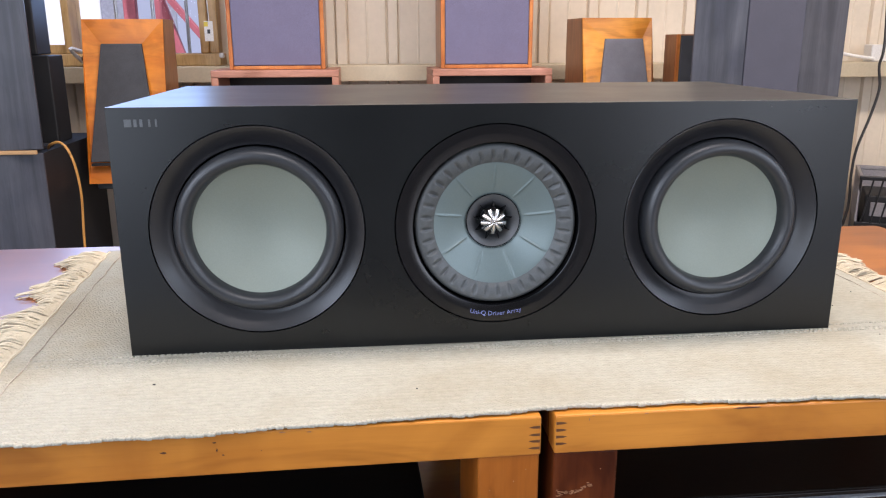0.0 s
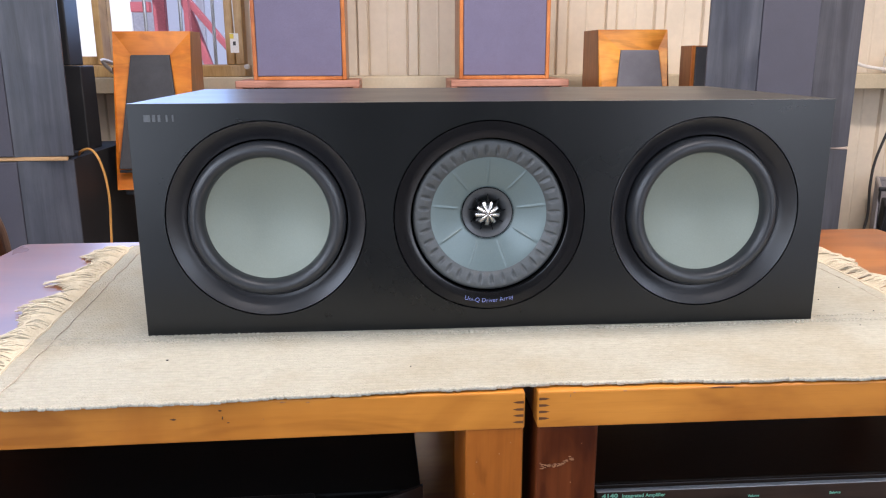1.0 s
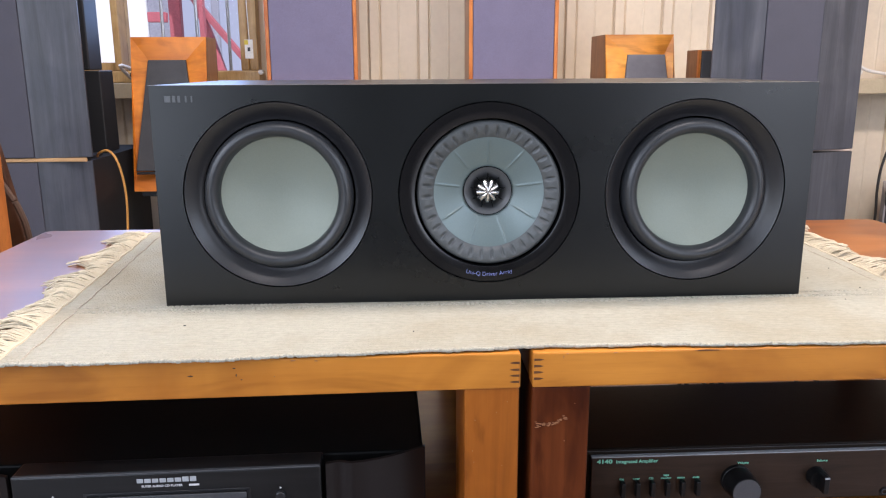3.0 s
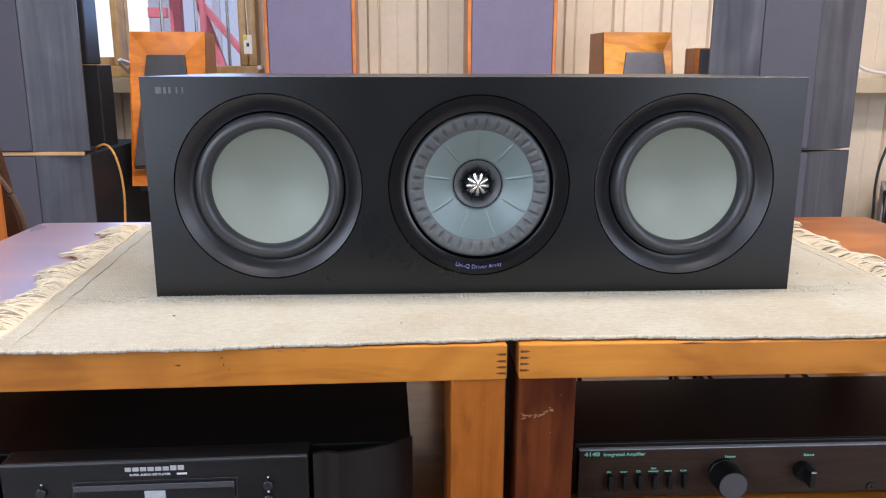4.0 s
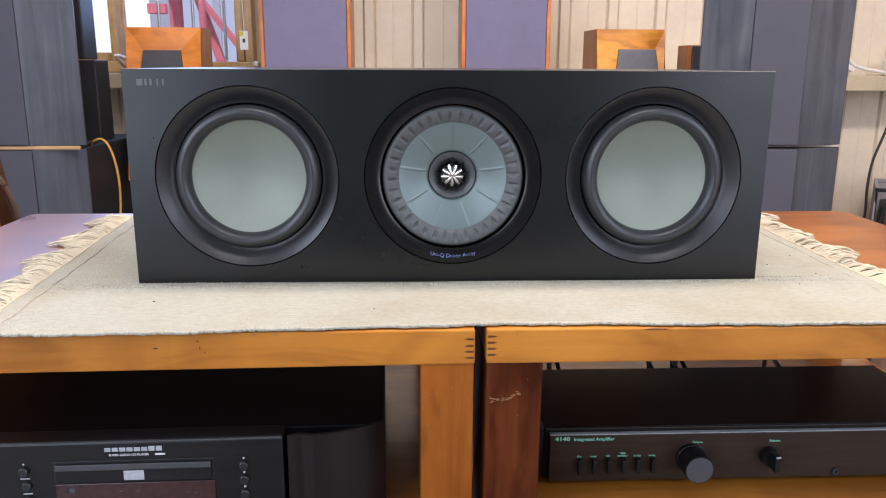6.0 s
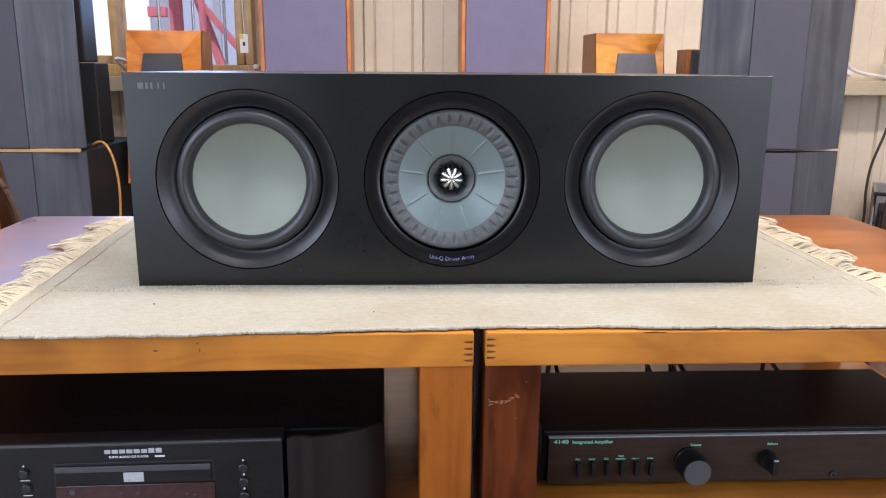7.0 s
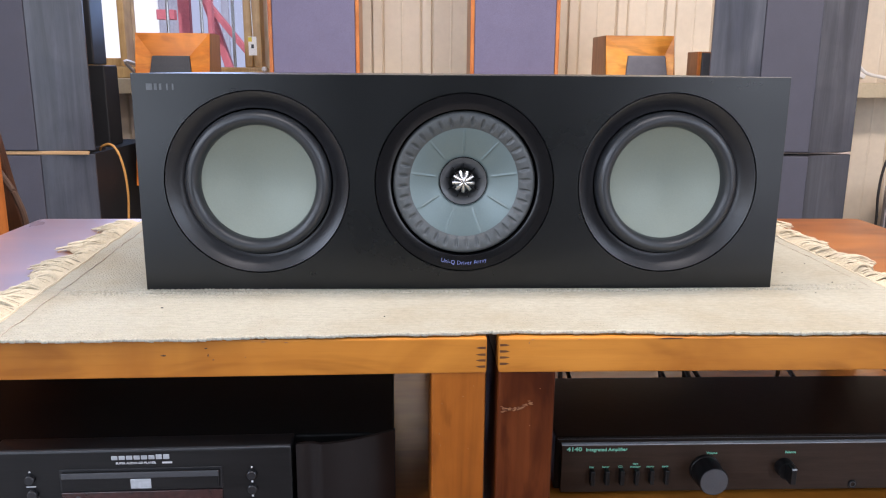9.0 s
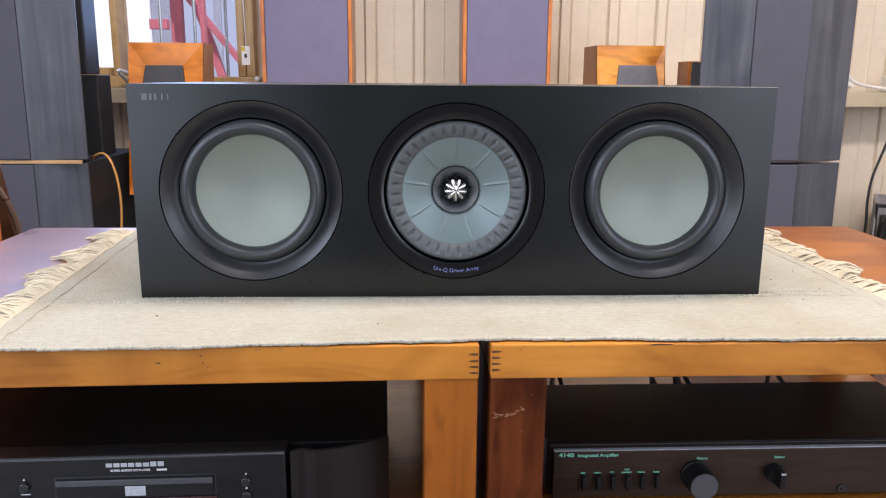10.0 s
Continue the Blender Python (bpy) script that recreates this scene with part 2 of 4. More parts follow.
CABLEORANGE = plain("orange_cable", (0.55, 0.26, 0.06), 0.5)
WHITEPLASTIC = plain("white_plastic", (0.75, 0.73, 0.7), 0.4)
GREYPLASTIC = plain("grey_device_paint", (0.3, 0.28, 0.29), 0.45, scale=30)
YELLOWPAPER = plain("yellow_paper", (0.7, 0.55, 0.08), 0.8)
REDPAINT = plain("red_steel_paint", (0.56, 0.15, 0.19), 0.6, scale=20)
CHIP = plain("pale_bare_wood", (0.3, 0.14, 0.065), 0.8)
SKYGLOW = glow("bright_sky", (0.7, 0.76, 1.0), 0.62)
FARPOST = plain("grey_blue_paint", (0.36, 0.37, 0.46), 0.8, scale=6)
FARWALL = plain("far_white_wall", (0.92, 0.93, 0.95), 0.8, vary=0.02, scale=6, stains=0.02)


# ---- building helpers ----
def mesh_of(name, bm, material, smooth=None):
    me = bpy.data.meshes.new(name)
    bmesh.ops.recalc_face_normals(bm, faces=bm.faces[:])
    if smooth is not None:
        for f in bm.faces:
            f.smooth = True
        for e in bm.edges:
            if len(e.link_faces) == 2 and e.calc_face_angle(0) > radians(smooth):
                e.smooth = False
    bm.to_mesh(me)
    bm.free()
    me.materials.append(material)
    return me


def part(name, bm, material, parent, label="", smooth=None, m=None):
    ob = new(name, mesh_of(name, bm, material, smooth))
    ob.parent = parent
    if m is not None:
        ob.matrix_basis = m
    if label:
        ob["label"] = label
    return ob


def thing(name, label, category, m=None, group="", kind=""):
    ob = tagged(new(name), label, category, group, kind)
    ob.empty_display_size = 0.02
    if m is not None:
        ob.matrix_basis = m
    return ob


def solid(name, bm, material, label, category, kind="", smooth=None, group=""):
    return tagged(new(name, mesh_of(name, bm, material, smooth)), label, category, group, kind)


def box(x0, x1, y0, y1, z0, z1, bevel=0.0, seg=2, bm=None):
    """A box between two corners, with rounded edges."""
    b = bmesh.new()
    bmesh.ops.create_cube(b, size=1)
    for v in b.verts:
        v.co = Vector((x0 if v.co.x < 0 else x1, y0 if v.co.y < 0 else y1, z0 if v.co.z < 0 else z1))
    if bevel:
        bmesh.ops.bevel(b, geom=b.edges[:], offset=bevel, segments=seg, profile=0.5, affect="EDGES")
    return joined(bm, b)


def joined(bm, b):
    if bm is None:
        return b
    me = bpy.data.meshes.new("joint")
    b.to_mesh(me)
    b.free()
    bm.from_mesh(me)
    bpy.data.meshes.remove(me)
    return bm


def lathe(profile, n=96, wobble=None):
    """Turns a profile of (radius, depth) round the y axis; wobble(r, k, angle) adds to the depth."""
    bm = bmesh.new()
    rings = []
    for k, (r, d) in enumerate(profile):
        if r < 1e-6:
            rings.append([bm.verts.new((0, d, 0))])
            continue
        ring = []
        for i in range(n):
            a = 2 * math.pi * i / n
            ring.append(bm.verts.new((r * math.cos(a), d + (wobble(r, k, a) if wobble else 0), r * math.sin(a))))
        rings.append(ring)
    for p, q in zip(rings, rings[1:]):
        for i in range(n):
            j = (i + 1) % n
            if len(q) == 1:
                bm.faces.new((p[i], p[j], q[0]))
            elif len(p) == 1:
                bm.faces.new((p[0], q[j], q[i]))
            else:
                bm.faces.new((p[i], p[j], q[j], q[i]))
    return bm


def tube(points, r, n=8, bm=None, taper=1.0, steps=6):
    """A round cord through points, smoothed."""
    pts = [Vector(p) for p in points]
    path = []
    for i in range(len(pts) - 1):
        p0, p1, p2, p3 = pts[max(i - 1, 0)], pts[i], pts[i + 1], pts[min(i + 2, len(pts) - 1)]
        for k in range(steps):
            u = k / steps
            path.append(0.5 * ((2 * p1) + (p2 - p0) * u + (2 * p0 - 5 * p1 + 4 * p2 - p3) * u * u + (3 * p1 - p0 - 3 * p2 + p3) * u ** 3))
    path.append(pts[-1])
    bm = bm or bmesh.new()
    prev = None
    for i, p in enumerate(path):
        d = (path[min(i + 1, len(path) - 1)] - path[max(i - 1, 0)]).normalized()
        side = d.cross(Vector((0, 0, 1)) if abs(d.z) < 0.9 else Vector((0, 1, 0))).normalized()
        up = side.cross(d)
        rr = r * (1 + (taper - 1) * i / (len(path) - 1))
        ring = [bm.verts.new(p + rr * (math.cos(2 * math.pi * k / n) * side + math.sin(2 * math.pi * k / n) * up)) for k in range(n)]
        if prev:
            for k in range(n):
                bm.faces.new((prev[k], prev[(k + 1) % n], ring[(k + 1) % n], ring[k]))
        else:
            bm.faces.new(ring)
        prev = ring
    bm.faces.new(prev[::-1])
    return bm


def prism(foot, z0, z1, bevel=0.0):
    """An upright prism on a footprint of (x, y) points."""
    bm = bmesh.new()
    f = bm.faces.new([bm.verts.new((x, y, z0)) for x, y in foot])
    r = bmesh.ops.extrude_face_region(bm, geom=[f])
    for v in r["geom"]:
        if isinstance(v, bmesh.types.BMVert):
            v.co.z = z1
    if bevel:
        bmesh.ops.bevel(bm, geom=bm.edges[:], offset=bevel, segments=2, profile=0.5, affect="EDGES")
    return bm


def letters(body, size, depth=0.0002, bold=-0.012):
    """Words as a mesh in the x-z plane that faces -y, centred."""
    c = bpy.data.curves.new("words", "FONT")
    c.body, c.size, c.extrude, c.align_x, c.align_y = body, size, depth, "CENTER", "CENTER"
    c.resolution_u, c.offset = 3, bold * size
    ob = new("words", c)
    bpy.context.view_layer.update()
    me = bpy.data.meshes.new_from_object(ob.evaluated_get(bpy.context.evaluated_depsgraph_get()))
    bm = bmesh.new()
    bm.from_mesh(me)
    bpy.data.objects.remove(ob)
    bpy.data.curves.remove(c)
    bpy.data.meshes.remove(me)
    bm.transform(pose(0, 0, 0, 90))
    return bm


def disc(x, y, z, r, depth, n=40, bevel=0.0):
    """A short cylinder that lies along y, from y forward by depth."""
    bm = lathe([(0, -depth), (r - bevel, -depth), (r, -depth + bevel), (r, 0), (0, 0)] if bevel else [(0, -depth), (r, -depth), (r, 0), (0, 0)], n)
    bm.transform(Matrix.Translation((x, y, z)))
    return bm


# ---- the room ----
WY = 2.25
floor = solid("floor", box(-2.3, 2.6, -3.2, 2.5, -0.1, 0.0), FLOOR, "pale smooth floor of the showroom", "floor", "structure")
solid("ceiling", box(-2.3, 2.6, -3.2, 2.5, 2.6, 2.7), CEIL, "white painted ceiling", "ceiling", "structure")
south = box(-1.05, 1.3, -3.3, -3.2, 0, 2.6)
box(-2.3, -1.05, -3.3, -3.2, 2.35, 2.6, bm=south)
box(1.3, 2.6, -3.3, -3.2, 2.35, 2.6, bm=south)
box(-2.3, -2.15, -3.3, -3.2, 0, 2.35, bm=south)
box(2.4, 2.6, -3.3, -3.2, 0, 2.35, bm=south)
box(-2.15, -1.05, -3.3, -3.2, 0, 0.08, bm=south)
box(1.3, 2.4, -3.3, -3.2, 0, 0.08, bm=south)
solid("wall_south", south, DARKWALL, "plain dark wall with two tall window openings", "wall", "structure")
east = box(2.5, 2.6, -3.2, -2.3, 0, 2.6)
box(2.5, 2.6, -0.9, 2.5, 0, 2.6, bm=east)
box(2.5, 2.6, -2.3, -0.9, 0, 0.65, bm=east)
box(2.5, 2.6, -2.3, -0.9, 2.45, 2.6, bm=east)
solid("wall_east", east, PLASTER, "plain pale wall with a window opening", "wall", "structure")
west = box(-2.3, -2.2, -3.2, -2.05, 0, 2.6)
box(-2.3, -2.2, -0.65, 2.5, 0, 2.6, bm=west)
box(-2.3, -2.2, -2.05, -0.65, 0, 0.65, bm=west)
box(-2.3, -2.2, -2.05, -0.65, 2.45, 2.6, bm=west)
solid("wall_west", west, PLASTER, "plain pale wall with a window opening", "wall", "structure")


def siding(x0, x1, z0, z1):
    """Ribbed metal siding: flat bands with a raised rib between two grooves, as one thick sheet."""
    bm = bmesh.new()
    pitch, xs = 0.1815, []
    n = int((x1 - x0) / pitch) + 4
    start = -pitch * math.ceil(-x0 / pitch) - pitch
    for i in range(n):
        c = start + i * pitch
        for dx, d in ((-0.0265, 0.0), (-0.0205, -0.008), (-0.0155, 0.007), (0.0155, 0.007), (0.0205, -0.008), (0.0265, 0.0), (0.085, 0.0), (0.0905, 0.0025), (0.096, 0.0)):
            if x0 < c + dx < x1:
                xs.append((c + dx, d))
    xs = [(x0, 0.0)] + xs + [(x1, 0.0)]
    front = [[bm.verts.new((x, WY - d, z)) for x, d in xs] for z in (z0, z1)]
    back = [[bm.verts.new((x, WY + 0.05, z)) for x, d in (xs[0], xs[-1])] for z in (z0, z1)]
    for i in range(len(xs) - 1):
        bm.faces.new((front[0][i], front[0][i + 1], front[1][i + 1], front[1][i]))
    bm.faces.new((back[0][0], back[1][0], back[1][1], back[0][1]))
    bm.faces.new((front[0][0], front[1][0], back[1][0], back[0][0]))
    bm.faces.new((front[0][-1], back[0][1], back[1][1], front[1][-1]))
    return bm


north = siding(-0.60, 2.5, 0.0, 2.6)
joined(north, siding(-2.2, -0.60, 0.0, 0.68))
joined(north, siding(-2.2, -0.60, 2.2, 2.6))
joined(north, siding(-2.2, -1.75, 0.68, 2.2))
solid("wall_north", north, WALL, "cream ribbed metal siding wall with a window opening", "wall", "structure")
solid("ledge", box(-2.2, 2.5, 2.1, WY - 0.012, 0.628, 0.681, 0.003), LEDGE, "cream painted ledge along the ribbed wall", "ledge", "structure")

# window in the north wall
win = thing("window_1", "golden-brown wooden window with bright daylight outside", "window", kind="structure")
part("window_sill", box(-1.75, -0.585, 2.14, 2.3, 0.6815, 0.722, 0.004), WINWOOD, win)
part("window_head", box(-1.75, -0.60, 2.2, 2.3, 2.14, 2.2, 0.003), WINWOOD, win)
for a, c in ((-1.75, -1.69), (-1.098, -1.074), (-0.656, -0.628)):
    part("window_stile", box(a, c, 2.17, 2.29, 0.722, 2.14, 0.004), WINWOOD, win)
part("inner_stile", box(-0.6275, -0.597, 2.185, 2.29, 0.722, 2.14, 0.003), WINWOOD, win)
for a, c in ((-1.69, -1.098), (-1.074, -0.656)):
    p = part("pane", box(a, c, 2.245, 2.249, 0.722, 2.14), GLASS, win)
    p.visible_shadow = False
for x in (-0.950, -0.827, -0.713):
    part("window_bar", tube([(x, 2.27, 0.722), (x, 2.27, 1.4), (x, 2.27, 2.14)], 0.006, 8), STEEL, win)
part("sash_rail", box(-1.69, -1.0985, 2.21, 2.244, 0.722, 0.752, 0.003), WINWOOD, win)

sidewin = thing("window_2", "wooden window frame in the side wall", "window", kind="structure")
for a, c, d, e in ((-2.05, -1.99, 0.65, 2.45), (-0.71, -0.65, 0.65, 2.45), (-1.99, -0.71, 0.65, 0.71), (-1.99, -0.71, 2.39, 2.45)):
    part("window_frame", box(-2.27, -2.19, a, c, d, e, 0.003), WINWOOD, sidewin)

eastwin = thing("window_3", "wooden window frame in the other side wall", "window", kind="structure")
for a, c, d, e in ((-2.3, -2.24, 0.65, 2.45), (-0.96, -0.9, 0.65, 2.45), (-2.24, -0.96, 0.65, 0.71), (-2.24, -0.96, 2.39, 2.45)):
    part("window_frame", box(2.49, 2.57, a, c, d, e, 0.003), WINWOOD, eastwin)

# outside
solid("ground", box(-60, 60, -60, 60, -0.35, -0.25), PLASTER, "pale concrete yard outside", "ground", "structure")
solid("backdrop", box(-14, 8, 13.0, 13.1, -0.2, 8), SKYGLOW, "bright hazy sky outside the window", "sky", "structure")
yard = thing("red_steel_frame", "red painted steel beams of a structure in the yard", "steel frame", pose(-1.95, 4.6, -0.25))
for k, (x0, z0, x1, z1, w) in enumerate(((0.42, 0.0, 0.42, 3.0, 0.037), (0.885, 0.4, 0.265, 2.4, 0.024), (1.19, 0.635, 0.45, 1.56, 0.018), (0.31, 1.29, 0.42, 1.29, 0.03), (0.66, 0.0, 0.645, 3.0, 0.014))):
    b = box(-w, w, -0.03 - 0.07 * k, 0.03 - 0.07 * k, 0, math.hypot(x1 - x0, z1 - z0), 0.004)
    b.transform(Matrix.Translation((x0, 0, z0)) @ Matrix.Rotation(math.atan2(x1 - x0, z1 - z0), 4, "Y"))
    part("beam", b, REDPAINT, yard)
shed = thing("outbuilding", "tall white outbuilding across the yard", "building", pose(-2.74, 8.0, -0.25))
part("wall", box(-3.2, 0, 0, 0.2, 0, 3.4), FARWALL, shed)
part("corner_post", box(0.002, 0.16, -0.02, 0.16, 0, 3.4, 0.01), FARPOST, shed, "grey-blue corner post")
part("roof", box(-3.3, 0.2, -0.12, 0.4, 3.4, 3.5), FARPOST, shed)
for x in (-1.9, -0.9):
    part("pane", box(x, x + 0.5, -0.012, -0.002, 1.9, 2.7, 0.004), FARPOST, shed)
fence = thing("fence", "pale grey posts standing in the yard", "fence", pose(-2.1, 6.4, -0.25))
for x in (0.0, 0.42, 0.74):
    part("post", box(x - 0.03, x + 0.03, -0.03, 0.03, 0, 2.6, 0.006), FARPOST, fence)


# ---- the two side tables ----
def rail(x0, x1, y0, low):
    b = box(x0, x1, y0, y0 + 0.0198, 0.469, 0.4998, 0.0015)
    for v in b.verts:
        if v.co.z < 0.48:
            v.co.z -= low * (x1 - v.co.x)
    return b


def side_table(x0, x1, y0, y1, legs, lines, low, top):
    tb = thing("side_table", "honey-coloured varnished wooden side table with a lower shelf", "table", group="side tables pushed together")
    b = box(x0, x1, y0 + 0.02, y1, 0.4702, 0.5, 0.0)
    vert = [e for e in b.edges if abs(e.verts[0].co.z - e.verts[1].co.z) > 0.01 and (e.verts[0].co.y > y1 - 0.01)]
    bmesh.ops.bevel(b, geom=vert, offset=0.012, segments=4, profile=0.5, affect="EDGES")
    bmesh.ops.bevel(b, geom=[e for e in b.edges if e.calc_face_angle(0) > 0.6], offset=0.002, segments=2, profile=0.5, affect="EDGES")
    part("tabletop", b, top, tb, "glossy red-brown top")
    part("front_rail", rail(x0, x1, y0, low), TABLEWOOD, tb, "honey-coloured front edge with finger joints")
    for (a, c, d, e), mat in legs:
        b = box(a, c, d, e, 0.0, 0.469, 0.002)
        if mat == REDWOOD and d < 0:
            for v in b.verts:
                v.co.x += 0.005 * (v.co.z - 0.469)
        part("leg", b, mat, tb)
    part("shelf", box(x0 + 0.004, x1 - 0.004, y0 + 0.003, 0.345, 0.276, 0.3, 0.002), SHELFWOOD, tb, "glossy lower shelf")
    for x, zs, sgn in lines:
        for z in zs:
            L = 0.0085
            bm = bmesh.new()
            prof = [(0, 0.0011), (0.6 * L, 0.0009), (L, 0.0), (0.6 * L, -0.0009), (0, -0.0011)]
            f = bm.faces.new([bm.verts.new((x + sgn * px, y0 - 0.0002, z + pz)) for px, pz in prof])
            r = bmesh.ops.extrude_face_region(bm, geom=[f])
            for v in r["geom"]:
                if isinstance(v, bmesh.types.BMVert):
                    v.co.y += 0.0015
            part("joint_finger", bm, DARKJOINT, tb, "dark finger joint")
    return tb


LT = side_table(-0.602, 0.0115, -0.139, 0.402,
                [((-0.035, 0.011, -0.137, -0.03), LEGWOOD), ((-0.6, -0.553, -0.137, -0.09), LEGWOOD),
                 ((-0.035, 0.011, 0.35, 0.398), LEGWOOD), ((-0.6, -0.553, 0.35, 0.398), REDWOOD)],
                [(0.0105, (0.4915, 0.4855, 0.4803, 0.4748), -1)], 0.009, TOPWOOD)
RT = side_table(0.0215, 0.633, -0.139, 0.402,
                [((0.022, 0.071, -0.137, -0.03), REDWOOD), ((0.584, 0.632, -0.137, -0.09), REDWOOD),
                 ((0.0166, 0.071, 0.35, 0.398), REDWOOD), ((0.600, 0.632, 0.35, 0.398), REDWOOD)],
                [(0.0225, (0.4938, 0.4882, 0.4828, 0.4772), 1)], 0.0, BROWNTOP)


def flake(parent, name, x, z, w, h, mat, y=-0.1394, seed=0, label=""):
    """A small ragged chip or stain on a front face."""
    rnd = random.Random(seed)
    bm = bmesh.new()
    n = 11
    f = bm.faces.new([bm.verts.new((x + 0.7 * w * math.cos(6.283 * i / n) * rnd.uniform(0.5, 1), y, z + 0.75 * h * math.sin(6.283 * i / n) * rnd.uniform(0.45, 1))) for i in range(n)])
    r = bmesh.ops.extrude_face_region(bm, geom=[f])
    for v in r["geom"]:
        if isinstance(v, bmesh.types.BMVert):
            v.co.y += 0.0008
    return part(name, bm, mat, parent, label)


for i, (x, z, w, h) in enumerate(((-0.222, 0.4925, 0.0022, 0.0008), (-0.2205, 0.4865, 0.001, 0.0022), (-0.2165, 0.4825, 0.0015, 0.0007), (-0.257, 0.4865, 0.004, 0.0012), (-0.19, 0.4845, 0.0008, 0.0005))):
    flake(LT, "dark_mark", x, z, w, h, DARKJOINT, seed=i, label="dark stain")
for i, (x, z, w, h) in enumerate(((-0.175, 0.4978, 0.004, 0.0008), (-0.156, 0.4972, 0.003, 0.0007), (-0.008, 0.447, 0.0006, 0.0009), (-0.026, 0.4405, 0.001, 0.0005), (0.001, 0.4565, 0.0006, 0.0005), (-0.028, 0.4125, 0.0006, 0.0009), (-0.003, 0.3985, 0.0006, 0.0005), (-0.027, 0.402, 0.0006, 0.0006))):
    flake(LT, "chip", x, z, w, h, CHIP, y=-0.1394 if z > 0.469 else -0.1374, seed=20 + i, label="pale chip in the varnish")
srnd = random.Random(12)
for i in range(54):
    u = srnd.random() ** 0.8
    x = 0.025 + 0.027 * u + srnd.gauss(0, 0.0009)
    z = 0.434 + (0.012 * (u - 0.42) if u > 0.42 else 0.004 * (0.42 - u)) + srnd.gauss(0, 0.0011)
    flake(RT, "scratch", x, z, srnd.uniform(0.0008, 0.003), srnd.uniform(0.0002, 0.0008), CHIP, y=-0.1374, seed=50 + i, label="pale scratch in the varnish")
for i, (x, z, w, h) in enumerate(((0.037, 0.4345, 0.0016, 0.0012), (0.05, 0.4195, 0.0006, 0.0008), (0.058, 0.4535, 0.0006, 0.0004), (0.047, 0.496, 0.0006, 0.0022), (0.05, 0.4985, 0.002, 0.0006), (0.09, 0.4985, 0.003, 0.0006))):
    flake(RT, "chip", x, z, w, h, CHIP, y=-0.1394 if z > 0.469 else -0.1374, seed=90 + i, label="pale chip in the varnish")

flake(RT, "dark_mark", 0.168, 0.4988, 0.02, 0.0011, DARKJOINT, seed=90, label="dark worn line")


# ---- the rug ----
def rug_left(y):
    return -0.413 - 0.068 * (y + 0.085)


def rug_right(y):
    return 0.437 + 0.01 * (y + 0.14)


def rug_front(x):
    """The front hem: hanging over the edge at one end, drawn back in the middle."""
    base = -0.1385 + 0.0075 * math.exp(-((x - 0.06) / 0.13) ** 2) - 0.0085 / (1 + math.exp((x + 0.2) / 0.03))
    return base + 0.0008 * math.sin(x * 61) + 0.0006 * math.sin(x * 173 + 1) + 0.0006 * math.sin(x * 640) * math.sin(x * 93)


rug = thing("rug", "cream hand-woven cotton rug with fringed ends on the tables", "rug")
bm = bmesh.new()
NX, NY = 330, 120
back = 0.365
grid = []
for j in range(NY + 1):
    row = []
    for i in range(NX + 1):
        v = j / NY
        u = i / NX
        y0 = rug_front(-0.41 + 0.85 * u)
        y = y0 + (back - y0) * v
        x = rug_left(y) + (rug_right(y) - rug_left(y)) * u
        z = 0.5034 + 0.0004 * noise.noise(Vector((x * 9, y * 14, 0)))
        # raised bands of heavier stitches beside the front of the loudspeaker
        for yb in (-0.004, -0.015, 0.175, 0.19):
            z += 0.0007 * math.exp(-((y - yb - 0.004 * math.sin(x * 5)) / 0.0028) ** 2) * (0.6 + 0.4 * math.sin(x * 1400))
        z += 0.0002 * noise.noise(Vector((x * 60, y * 300, 2)))
        d = min(x - rug_left(y), rug_right(y) - x)
        z += (0.0005 + 0.0005 * noise.noise(Vector((x * 120, y * 120, 5)))) * max(0.0, min(1.0, (0.021 - d) / 0.003))
        if j == 0:
            z += 0.0003 * math.sin(x * 900)
        row.append(bm.verts.new((x, y, z)))
    grid.append(row)
for j in range(NY):
    for i in range(NX):
        bm.faces.new((grid[j][i], grid[j][i + 1], grid[j + 1][i + 1], grid[j + 1][i]))
edge = [e for e in bm.edges if e.is_boundary]
r = bmesh.ops.extrude_edge_only(bm, edges=edge)
for v in r["geom"]:
    if isinstance(v, bmesh.types.BMVert):
        v.co.z -= 0.0019
        if v.co.y < -0.13:
            v.co.y -= 0.0003
part("cloth", bm, RUG, rug, smooth=50)


def cord(xf, name, label, mat, r, amp):
    rnd = random.Random(4)
    pts = []
    n = 34
    for k in range(n + 1):
        y = -0.143 + (0.355 + 0.143) * k / n
        pts.append((xf(y) + rnd.uniform(-amp, amp), y, 0.5034 + rnd.uniform(0, 0.0006)))
    part(name, tube(pts, r, 6, steps=4), mat, rug, label)


cord(lambda y: rug_left(y) + 0.004, "hem_cord", "corded hem", YARN, 0.0016, 0.0012)
cord(lambda y: rug_left(y) + 0.021, "seam", "pinkish seam stitching", SEAM, 0.0007, 0.0012)
cord(lambda y: rug_right(y) - 0.004, "hem_cord", "corded hem", YARN, 0.0016, 0.0012)
cord(lambda y: rug_right(y) - 0.018, "seam", "pinkish seam stitching", SEAM, 0.0007, 0.0012)


